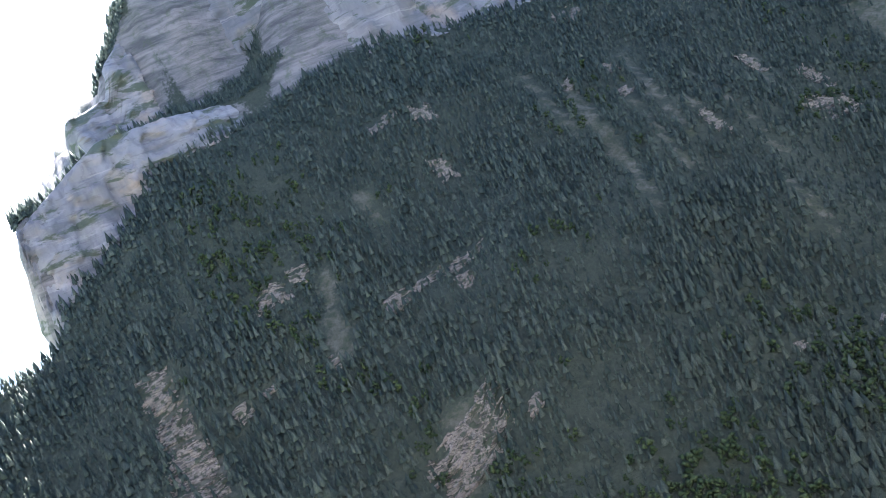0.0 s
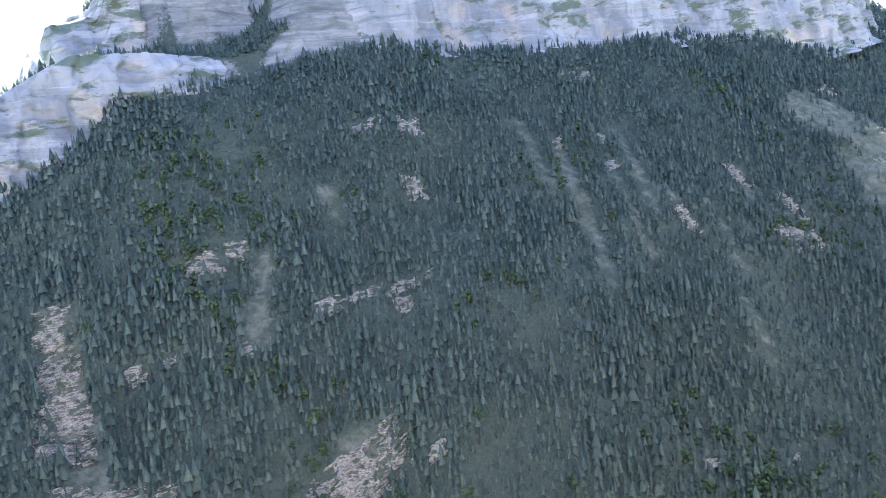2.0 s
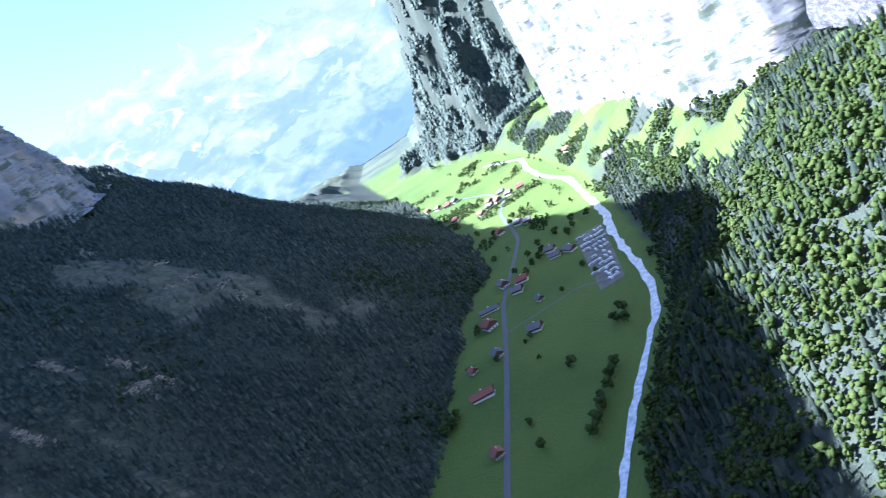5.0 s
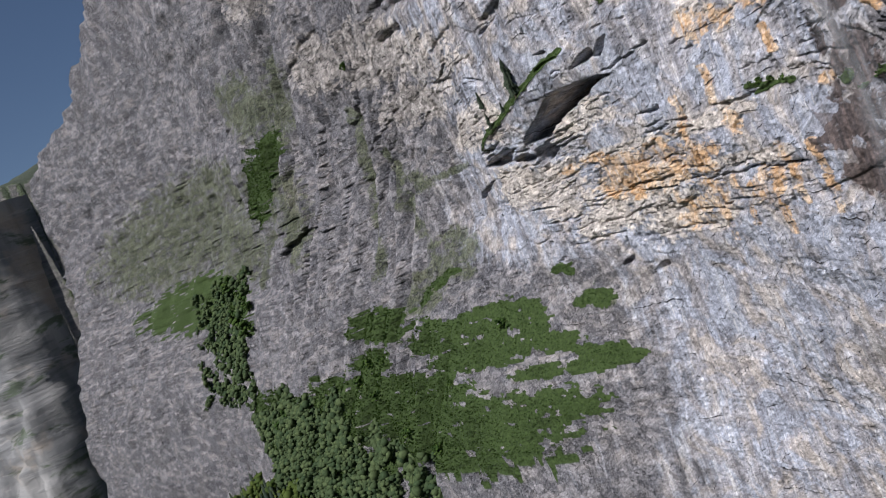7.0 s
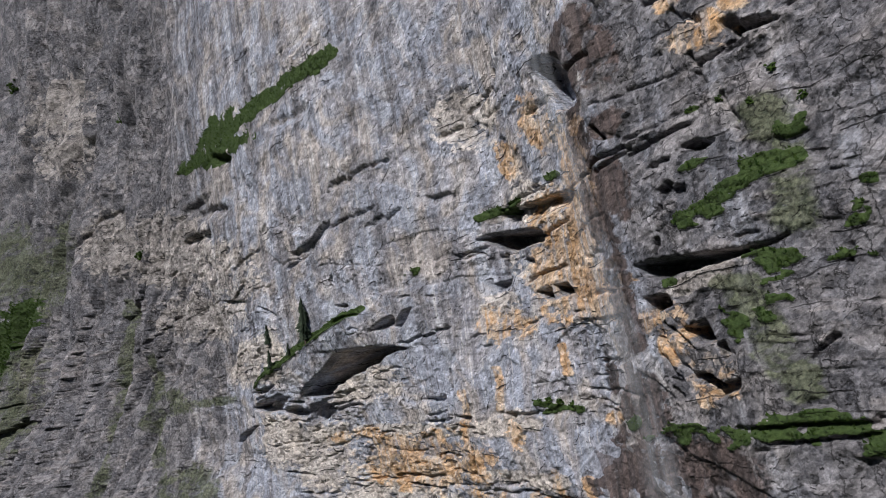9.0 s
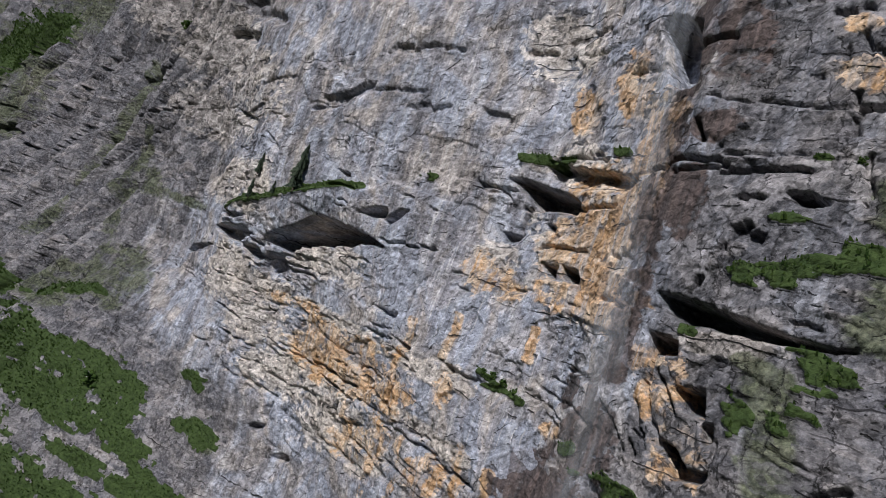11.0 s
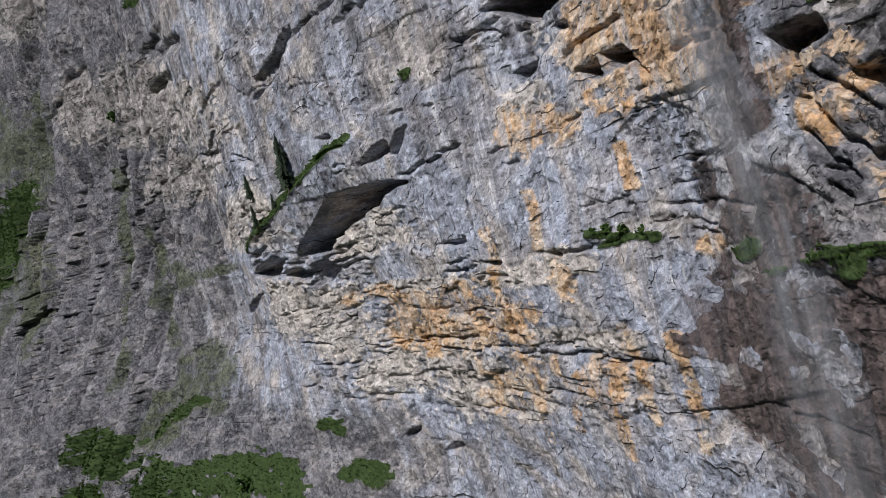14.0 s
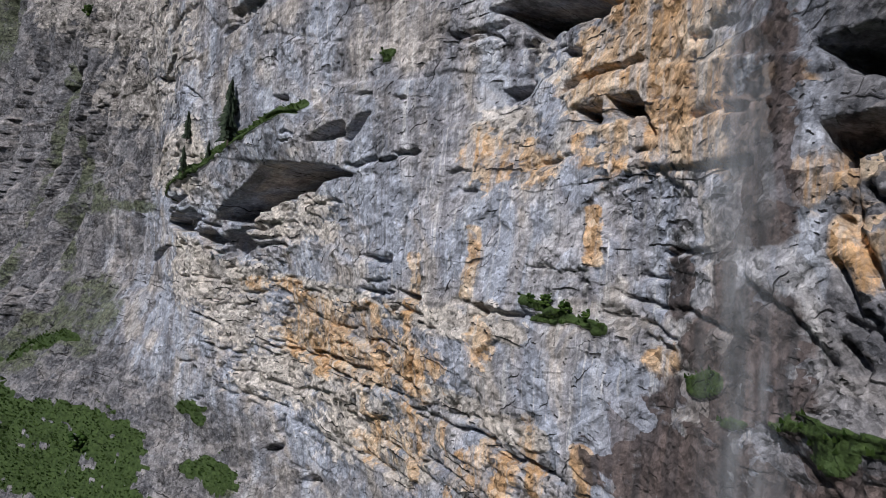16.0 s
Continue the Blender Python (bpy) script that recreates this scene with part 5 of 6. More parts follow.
def broadleaf_form(rng, clumps=8, least=0.10, most=0.22):
    """One broad-leaved crown, one metre high, of uneven clumps."""
    v, f = [], []
    t = 1.618
    ico = np.array([(-1, t, 0), (1, t, 0), (-1, -t, 0), (1, -t, 0), (0, -1, t), (0, 1, t), (0, -1, -t), (0, 1, -t), (t, 0, -1), (t, 0, 1), (-t, 0, -1), (-t, 0, 1)], float) / 1.9
    tri = [(0, 11, 5), (0, 5, 1), (0, 1, 7), (0, 7, 10), (0, 10, 11), (1, 5, 9), (5, 11, 4), (11, 10, 2), (10, 7, 6), (7, 1, 8),
           (3, 9, 4), (3, 4, 2), (3, 2, 6), (3, 6, 8), (3, 8, 9), (4, 9, 5), (2, 4, 11), (6, 2, 10), (8, 6, 7), (9, 8, 1)]
    for k in range(clumps):
        a, r = rng.uniform(0, 6.28), rng.uniform(0.04, 0.27)
        c = np.array([r * math.cos(a), r * math.sin(a), 0.30 + 0.5 * k / clumps + rng.uniform(-0.05, 0.1)])
        s = rng.uniform(least, most)
        jit = np.array([[rng.uniform(0.5, 1.45) for _ in range(3)] for _ in range(12)])
        n = len(v)
        v += list(c + ico * jit * s)
        f += [(a_ + n, b_ + n, c_ + n) for a_, b_, c_ in tri]
    return np.array(v), np.array(f)


def leafy_form(rng, sprays=8):
    """A distant broad-leaved crown, one metre high, of ragged eight-sided sprays of leaves."""
    v, f = [], []
    for k in range(sprays):
        a, up = rng.uniform(0, 6.28), 0.22 + 0.62 * (k + rng.random()) / sprays
        r = 0.27 * math.sin(3.0 * min(up, 0.98)) * rng.uniform(0.3, 1.15)
        c = (r * math.cos(a), r * math.sin(a), up)
        n = len(v)
        for d in ((1, 0, 0), (0, 1, 0), (-1, 0, 0), (0, -1, 0), (0, 0, 1), (0, 0, -1)):
            e = rng.uniform(0.07, 0.21)
            v.append(tuple(c[i] + e * d[i] + rng.uniform(-0.05, 0.05) for i in range(3)))
        f += [(n + i, n + (i + 1) % 4, n + 4) for i in range(4)] + [(n + (i + 1) % 4, n + i, n + 5) for i in range(4)]
    return np.array(v), np.array(f)


def wood(name, forms, places, heights, material, label, spread=1.0, lean=0.0):
    """Many trees of a few forms in one mesh; places is an array of x, y, z."""
    rng = np.random.RandomState(len(places))
    vs, fs, count = [], [], 0
    pick = rng.randint(0, len(forms), len(places))
    for k, (fv, ff) in enumerate(forms):
        sel = np.where(pick == k)[0]
        if not len(sel):
            continue
        a = rng.uniform(0, 6.28, len(sel))
        h = heights[sel]
        wide = h * spread * rng.uniform(0.8, 1.25, len(sel))
        x = fv[None, :, 0] * np.cos(a)[:, None] - fv[None, :, 1] * np.sin(a)[:, None]
        y = fv[None, :, 0] * np.sin(a)[:, None] + fv[None, :, 1] * np.cos(a)[:, None]
        p = np.stack([x * wide[:, None], y * wide[:, None], np.broadcast_to(fv[None, :, 2], x.shape) * h[:, None]], -1) + places[sel][:, None, :]
        vs.append(p.reshape(-1, 3))
        fs.append((ff[None] + (np.arange(len(sel)) * len(fv))[:, None, None] + count).reshape(-1, 3))
        count += p.shape[0] * p.shape[1]
    ob = new(name, mesh_of(name, np.concatenate(vs), np.concatenate(fs), material))
    return tagged(ob, label, "trees", kind="stuff")


def jittered(x0, x1, y0, y1, step, seed):
    rng = np.random.RandomState(seed)
    x, y = np.meshgrid(np.arange(x0, x1, step), np.arange(y0, y1, step), indexing="ij")
    return x.ravel() + rng.uniform(-0.45, 0.45, x.size) * step, y.ravel() + rng.uniform(-0.45, 0.45, x.size) * step


def slope_at(x, y):
    return np.hypot(height(x + 3, y) - height(x - 3, y), height(x, y + 3) - height(x, y - 3)) / 6


# bare crags in the shaded wood: x, y, width, height
CRAGS = [(-491, 201, 21, 14), (-484, 226, 24, 10), (-472, 258, 36, 12), (-458, 240, 12, 15), (-551, 138, 30, 17), (-553, 165, 15, 13),
         (-589, 315, 26, 10), (-568, 345, 20, 22), (-533, 315, 14, 22), (-575, 40, 22, 34), (-549, 34, 24, 30), (-521, 29, 26, 28)]
CRAGS_LOW = [(-500, 22, 30, 24), (-459, 32, 34, 15), (-446, 50, 26, 18), (-408, 160, 56, 15), (-397, 158, 46, 18), (-396, 140, 70, 12),
             (-377, 194, 11, 11), (-522, 74, 12, 10), (-514, 96, 14, 5), (-492, 136, 8, 12), (-470, 10, 30, 16)]
CRAGS_RIGHT = [(-510, 468, 12, 15), (-494, 512, 14, 14), (-468, 490, 12, 10), (-353, 594, 46, 30), (-381, 634, 16, 32), (-564, 560, 34, 16),
               (-437, 844, 26, 18), (-293, 338, 11, 6), (-270, 396, 14, 6), (-420, 613, 12, 26), (-399, 496, 10, 24)]
CRAGS_SLIP = [(-300, 762, 30, 8), (-342, 802, 26, 8), (-282, 735, 20, 7), (-372, 830, 24, 9), (-312, 790, 36, 6), (-356, 776, 18, 8), (-400, 845, 22, 9), (-262, 770, 16, 6)]


def open_ground(x, y):
    """Where the shaded slope carries no trees."""
    out = scree(x, y) * (0.7 + 0.5 * vnoise(x / 7, y / 7, 0, 77)) > 0.42
    for cx, cy, w, h in CRAGS + CRAGS_LOW + CRAGS_RIGHT:
        along = (x - cx) * 0.24 + (y - cy) * 0.97
        up = -(x - cx) * 0.97 + (y - cy) * 0.24
        out |= (np.abs(along) < w * 0.5) & (np.abs(up) < 5)
    out |= gullies(x, y) > 0.42
    return out


rng = random.Random(4)
SPRUCES = [spruce_form(rng, 2, 7) for _ in range(8)]
BROADS = [broadleaf_form(rng, 6) for _ in range(6)]
BROADS_SMALL = [leafy_form(rng, 8) for _ in range(9)]
x, y = jittered(-900, 0, -170, 1950, 4.9, 1)
s = (foot_left(y) - x) * 0.972
keep = (s > -4 + 8 * vnoise(y / 30, x / 30, 0, 9)) & (s < 640)
x, y = x[keep], y[keep]
z = height(x, y)
keep = (slope_at(x, y) < 1.7) & ~open_ground(x, y) & (np.random.RandomState(2).rand(len(x)) < 0.93)
x, y, z = x[keep], y[keep], z[keep]
tall = 10.5 + 3.2 * fbm(x / 50, y / 50, 0, 3, 13) + np.random.RandomState(3).normal(0, 2.9, len(x))
mixed = (vnoise(x / 70, y / 70, 0, 43) + np.random.RandomState(16).normal(0, 0.35, len(x)) + 0.8 * smooth(120, 40, z)) > 1.08
wood("mixed_forest", BROADS_SMALL, np.stack([x, y, z - 1.2], -1)[mixed], np.clip(tall[mixed], 5, 12), MIXED, "dull green broad-leaved trees among the spruces", 1.0)
x, y, z, tall = x[~mixed], y[~mixed], z[~mixed], tall[~mixed]
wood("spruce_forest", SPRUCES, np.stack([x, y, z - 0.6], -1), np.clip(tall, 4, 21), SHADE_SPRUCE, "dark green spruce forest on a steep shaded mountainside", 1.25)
x, y = jittered(-160, 420, -160, 1900, 5.6, 11)
r, w = x - river_x(y) - 24, x - wall_x(y)
z = height(x, y)
open_field = (y > 880) & (r < 150 + 40 * vnoise(x / 60, y / 60, 0, 3)) & (vnoise(x / 40, y / 60, 0, 17) < 0.12)
bank = (np.abs(r) < 9) & (y < 640)
glade = smooth(0.0, 0.5, fbm(x / 45, y / 45, 0, 4, 59)) * smooth(40, 90, r) * smooth(470, 560, y) > 0.35
keep = ~glade & (((r > 6 * vnoise(x / 14, y / 14, 0, 19)) & (w < 22)) | bank) & ~open_field & (slope_at(x, y) < 1.5)
x, y, z = x[keep], y[keep], z[keep]
tall = np.clip(9 + 3 * fbm(x / 50, y / 50, 0, 2, 23) + np.random.RandomState(5).normal(0, 2.2, len(x)), 4, 16)
conifer = (vnoise(x / 40, y / 40, 0, 29) + np.random.RandomState(15).normal(0, 0.5, len(x))) > 0.15
wood("spruce_wood", SPRUCES, np.stack([x, y, z - 0.6], -1)[conifer], tall[conifer] * 1.35, SPRUCE, "green spruces scattered through the slope below the cliffs", 1.05)
x, y, z, tall = x[~conifer], y[~conifer], z[~conifer], tall[~conifer]
wood("broadleaf_forest", BROADS_SMALL, np.stack([x, y, z - 1.5], -1), tall, BROADLEAF, "green broad-leaved forest on the slope below the cliffs", 1.05)


x, y = jittered(-150, 130, 900, 1800, 7.5, 51)
keep = (vnoise(x / 34, y / 55, 0, 61) + 0.5 * vnoise(x / 11, y / 11, 0, 63) > 0.42) & (np.abs(x - river_x(y)) > 14) & (x > foot_left(y) + 4) & (np.abs(x - np.interp(y, [867, 926, 1052, 1124, 1185, 1300, 1420], [-17, 1, 5, 9, 30, 20, -30])) > 7)
x, y = x[keep], y[keep]
wood("meadow_copses", BROADS_SMALL, np.stack([x, y, height(x, y) - 1.2], -1), np.random.RandomState(19).uniform(5, 11, len(x)), BROADLEAF, "green copses and hedges between the valley meadows", 1.1)


def crag(cx, cy, w, h, seed):
    """A broken band of limestone: ledges and blocks that stand out of the slope."""
    ca, sa = math.cos(radians(-14)), math.sin(radians(-14))
    a_, t_ = np.arange(-0.62 * w, 0.62 * w + 0.1, 1.1), np.arange(-0.66 * h, 0.66 * h + 0.1, 0.8)
    a, t = np.meshgrid(a_, t_, indexing="ij")
    zb = z_at(cx, cy)
    x0 = -0.75 * t
    ground_z = height(cx + x0 * ca - a * sa, cy + x0 * sa + a * ca) - zb
    inside = 1 - np.hypot(a / (0.6 * w), t / (0.6 * h)) + 0.85 * fbm(a / 9, t / 3, 0, 4, seed)
    steps = (t + 0.5 * fbm(a / 6, t / 6, 0, 2, seed + 7)) / 2.4
    rise = 1.1 * facets(a / 4.5, t / 2.0, seed + 20, 1.0) + 0.6 * facets(a / 1.8, t / 1.2, seed + 40, 1.0) + 1.5 * (1 - (steps - np.floor(steps)))
    out = np.where(inside > 0, 0.6 + rise, -1.5 + rise * 0.3) - 1.2 * smooth(0.15, -0.2, inside)
    v = np.stack([x0 + 0.65 * out, a, ground_z + 0.75 * out], -1)
    ob = new("crag", mesh_of("crag", v.reshape(-1, 3), grid_faces(len(a_), len(t_)), CRAG))
    ob.matrix_world = pose(cx, cy, zb, 0, 0, -14)
    return tagged(ob, "pale broken limestone crag showing between dark spruces", "crag", "crags in the forest")


for k, c in enumerate(CRAGS + CRAGS_LOW + CRAGS_RIGHT + CRAGS_SLIP):
    crag(*c, k)

x, y = jittered(-110, 520, 1720, 2300, 5.2, 41)
z = height(x, y)
keep = (slope_at(x, y) < 3.4) & (z > 12) & (z < 690) & (vnoise(x / 60, y / 60, 0, 47) > -0.75)
x, y, z = x[keep], y[keep], z[keep]
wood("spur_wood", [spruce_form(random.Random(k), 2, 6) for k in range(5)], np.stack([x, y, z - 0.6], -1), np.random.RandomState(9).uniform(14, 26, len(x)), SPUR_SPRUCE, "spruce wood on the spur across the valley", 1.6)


# ---- the valley floor: road, path, river, houses, camp ----
ASPHALT = simple("asphalt", (0.11, 0.11, 0.115), (0.17, 0.17, 0.175), 0.8)
GRAVEL = simple("gravel", (0.11, 0.115, 0.09), (0.21, 0.20, 0.18), 0.12)
WATER = simple("white_water", (0.38, 0.43, 0.45), (0.85, 0.88, 0.9), 0.22, 0.35, 0.6)
PLASTER = simple("white_plaster", (0.62, 0.60, 0.56), (0.75, 0.73, 0.70), 0.6)
TIMBER = simple("brown_timber", (0.09, 0.05, 0.03), (0.17, 0.10, 0.06), 1.5)
RED_TILE = simple("red_tile", (0.23, 0.085, 0.06), (0.33, 0.14, 0.10), 1.0)
GREY_TILE = simple("grey_tile", (0.13, 0.12, 0.12), (0.22, 0.21, 0.21), 1.0)
PANE = simple("window_glass", (0.03, 0.035, 0.04), (0.05, 0.055, 0.06), 1.0, 0.1)
VAN_WHITE = simple("caravan_white", (0.68, 0.69, 0.70), (0.8, 0.8, 0.8), 1.0, 0.4)
RUBBER = simple("rubber", (0.02, 0.02, 0.02), (0.035, 0.035, 0.035), 1.0)


def ribbon(name, pts, width, material, label, category, lift=0.12, wobble=0.0, step=6.0):
    """A strip laid over the ground along a smooth line."""
    p = np.array(pts, float)
    d = np.r_[0, np.cumsum(np.hypot(*np.diff(p, axis=0).T))]
    t = np.arange(0, d[-1], step)
    c = np.stack([np.interp(t, d, p[:, 0]), np.interp(t, d, p[:, 1])], -1)
    for _ in range(6):
        c[1:-1] = (c[:-2] + 2 * c[1:-1] + c[2:]) / 4
    g = np.gradient(c, axis=0)
    g /= np.linalg.norm(g, axis=1)[:, None]
    n = np.stack([-g[:, 1], g[:, 0]], -1)
    half = np.interp(t, np.linspace(0, d[-1], len(np.atleast_1d(width))), np.atleast_1d(width)) / 2
    rows_ = []
    for k in (-1, -0.5, 0, 0.5, 1):
        hw = half * (1 + wobble * vnoise(t / 14, 0 * t, 3 * k, 37)) * k
        q = c + n * hw[:, None]
        rows_.append(np.stack([q[:, 0], q[:, 1], height(q[:, 0], q[:, 1]) + lift + 0.05 * (1 - abs(k))], -1))
    v = np.stack(rows_, 1)
    ob = new(name, mesh_of(name, v.reshape(-1, 3), grid_faces(len(t), 5), material, True))
    return tagged(ob, label, category, kind="structure")


ribbon("road", [(-170, 200), (-140, 330), (-118, 440), (-96, 545), (-75, 654), (-63, 730), (-40, 800), (-17, 867), (1, 926), (4, 990), (5, 1052), (9, 1124), (30, 1185), (20, 1300), (-30, 1420)],
       5.2, ASPHALT, "narrow grey asphalt valley road", "road", 0.35)
ribbon("path", [(-75, 654), (-45, 655), (-10, 655), (17, 656), (26, 640)], 2.8, ASPHALT, "pale farm track across the meadow", "path", 0.38)
ribbon("river", [(-150, 120), (-110, 220), (-75, 310), (-53, 363), (-34, 398), (-4, 451), (26, 501), (40, 521), (54, 562), (64, 612), (72, 687), (83, 752), (98, 824), (107, 912), (117, 1013), (121, 1075), (105, 1180), (106, 1320), (119, 1428), (60, 1600)],
       [5, 5, 5.5, 6, 7.5, 9, 9, 9, 9, 9, 9, 9], WATER, "milky white glacier river with rapids", "river", 0.6, 0.45)


def chalet(x, y, turn, w, l, h, roof_material, label, walls=PLASTER):
    """A gabled alpine house: plinth, timber storey, overhanging roof, chimney, windows."""
    ob = empty("chalet", x, y, z_at(x, y) - 0.3, turn)
    bm = bmesh.new()
    box(bm, -w / 2, w / 2, -l / 2, l / 2, 0, h * 0.5)
    part("plinth", bm, walls, ob)
    bm = bmesh.new()
    vs = box(bm, -w / 2 - 0.15, w / 2 + 0.15, -l / 2 - 0.15, l / 2 + 0.15, h * 0.5, h)
    rise = w * 0.30
    for yy in (-l / 2 - 0.15, l / 2 + 0.15):
        bm.faces.new([bm.verts.new(q) for q in ((-w / 2 - 0.15, yy, h), (w / 2 + 0.15, yy, h), (0, yy, h + rise))])
    part("upper_storey", bm, TIMBER, ob)
    for side in (-1, 1):
        bm = bmesh.new()
        e, o = w / 2 + 1.1, l / 2 + 1.3
        lo, hi = h - 1.1 * rise / (w / 2), h + rise
        p = [(0, -o, hi + 0.35), (side * e, -o, lo + 0.35), (side * e, o, lo + 0.35), (0, o, hi + 0.35)]
        q = [(a, b, c - 0.3) for a, b, c in p]
        v = [bm.verts.new(k) for k in p + q]
        for f in ((0, 1, 2, 3), (7, 6, 5, 4), (0, 4, 5, 1), (1, 5, 6, 2), (2, 6, 7, 3), (3, 7, 4, 0)):
            bm.faces.new([v[i] for i in f])
        part("roof_slope", bm, roof_material, ob)
    bm = bmesh.new()
    box(bm, w * 0.15, w * 0.15 + 0.9, -0.5, 0.5, h, h + rise + 1.0)
    part("chimney", bm, walls, ob)
    for yy in (-l / 2 - 0.05, l / 2 + 0.05):
        for xx in (-w * 0.28, 0, w * 0.28):
            bm = bmesh.new()
            box(bm, xx - 0.6, xx + 0.6, yy - 0.08, yy + 0.08, h * 0.18, h * 0.38)
            part("window", bm, PANE, ob)
    return tagged(ob, label, "house", "chalets in the valley")


HOUSES = [(-85, 693, 20, 13, 15, 6, RED_TILE), (-47, 622, 60, 10, 13, 5, GREY_TILE), (-90, 618, 10, 9, 11, 5, GREY_TILE), (-78, 735, 70, 7, 22, 4, GREY_TILE),
          (-118, 615, 30, 7, 8, 4, RED_TILE), (-116, 555, 80, 9, 20, 5, RED_TILE), (-27, 685, 20, 6, 8, 4, GREY_TILE), (-40, 743, 60, 10, 12, 5, GREY_TILE),
          (-121, 460, 15, 8, 9, 4, RED_TILE), (-50, 784, 15, 10, 12, 6, GREY_TILE), (-29, 766, 70, 10, 13, 5, RED_TILE), (-12, 1000, 10, 10, 12, 6, RED_TILE)]
HOUSES_FAR = [(17, 992, 40, 10, 12, 6, GREY_TILE), (28, 977, 70, 9, 11, 5, GREY_TILE), (-14, 1177, 30, 10, 13, 6, RED_TILE), (4, 1190, 60, 10, 13, 6, GREY_TILE), (22, 1196, 15, 11, 13, 7, RED_TILE),
              (44, 1200, 50, 10, 12, 6, GREY_TILE), (66, 1196, 80, 11, 13, 6, RED_TILE), (-38, 1412, 20, 11, 13, 7, GREY_TILE), (-55, 1416, 70, 11, 13, 6, RED_TILE)]
HOUSES_END = [(-75, 1447, 40, 11, 13, 6, GREY_TILE), (-95, 1477, 10, 11, 13, 6, RED_TILE), (-58, 1250, 60, 10, 12, 6, RED_TILE), (35, 770, 20, 9, 18, 5, GREY_TILE), (19, 806, 50, 9, 12, 5, GREY_TILE),
              (18, 780, 60, 8, 14, 4, GREY_TILE), (165, 928, 70, 14, 22, 8, GREY_TILE), (162, 1172, 40, 11, 13, 6, RED_TILE), (10, 1225, 25, 10, 12, 6, RED_TILE), (36, 1240, 65, 10, 12, 6, GREY_TILE)]
for a in HOUSES + HOUSES_FAR + HOUSES_END:
    chalet(*a, "red-roofed chalet with white plinth beside the meadow" if a[6] is RED_TILE else "grey-roofed timber chalet with white plinth on the meadow")

# the camp site beside the river
yard = [(22, 618), (48, 618), (84, 790), (50, 800)]
gu, gv = np.meshgrid(np.linspace(0, 1, 9), np.linspace(0, 1, 22), indexing="ij")
q = [np.array(p, float) for p in yard]
pp = (1 - gv)[..., None] * ((1 - gu)[..., None] * q[0] + gu[..., None] * q[1]) + gv[..., None] * ((1 - gu)[..., None] * q[3] + gu[..., None] * q[2])
pz = height(pp[..., 0], pp[..., 1]) + 0.3
tagged(new("camp_yard", mesh_of("camp_yard", np.concatenate([pp, pz[..., None]], -1).reshape(-1, 3), grid_faces(9, 22), GRAVEL)), "grey gravel yard of a camp site", "yard", kind="structure")


def caravan(x, y, turn):
    ob = empty("caravan", x, y, z_at(x, y) + 0.3, turn)
    bm = bmesh.new()
    vs = box(bm, -1.2, 1.2, -3.1, 3.1, 0.5, 2.7)
    bmesh.ops.bevel(bm, geom=bm.edges[:], offset=0.25, segments=2, affect="EDGES")
    part("body", bm, VAN_WHITE, ob)
    for xx in (-1.15, 1.15):
        bm = bmesh.new()
        bmesh.ops.create_cone(bm, cap_ends=True, segments=10, radius1=0.38, radius2=0.38, depth=0.22, matrix=pose(xx, 0, 0.38, 0, 90, 0))
        part("wheel", bm, RUBBER, ob)
        bm = bmesh.new()
        box(bm, xx * 1.03 - 0.03, xx * 1.03 + 0.03, -1.6, 1.6, 1.6, 2.2)
        part("window", bm, PANE, ob)
    bm = bmesh.new()
    box(bm, -0.06, 0.06, 3.0, 4.2, 0.45, 0.6)
    part("drawbar", bm, GREY_TILE, ob)
    return tagged(ob, "white caravan parked on the gravel camp yard", "caravan", "caravans on the camp site")


first = caravan(40, 640, 10)
rng = random.Random(8)
for row in range(11):
    for col in range(5):
        a, b = (col + 0.6) / 5.4, (row + 0.9) / 12
        p = (1 - b) * ((1 - a) * q[0] + a * q[1]) + b * ((1 - a) * q[3] + a * q[2])
        if rng.random() < 0.8 and not (row < 2 and col < 2):
            copy_thing(first, pose(p[0] + rng.uniform(-1, 1), p[1] + rng.uniform(-2, 2), z_at(p[0], p[1]) + 0.3, 0, 0, rng.choice((5, 10, 95, 100)) + rng.uniform(-6, 6)))


def lone_tree(x, y, h, seed, label="round green broad-leaved tree standing in the meadow"):
    r = random.Random(seed)
    ob = empty("tree", x, y, z_at(x, y) - 0.1)
    bm = bmesh.new()
    bmesh.ops.create_cone(bm, cap_ends=True, segments=7, radius1=0.035 * h, radius2=0.018 * h, depth=0.5 * h, matrix=pose(0, 0, 0.25 * h))
    part("trunk", bm, BARK, ob)
    v, f = broadleaf_form(r, 14)
    crown = new("crown", mesh_of("crown", v * np.array([h * 1.15, h * 1.15, h]), f, BROADLEAF))
    crown.parent = ob
    return tagged(ob, label, "tree", "trees in the meadow")


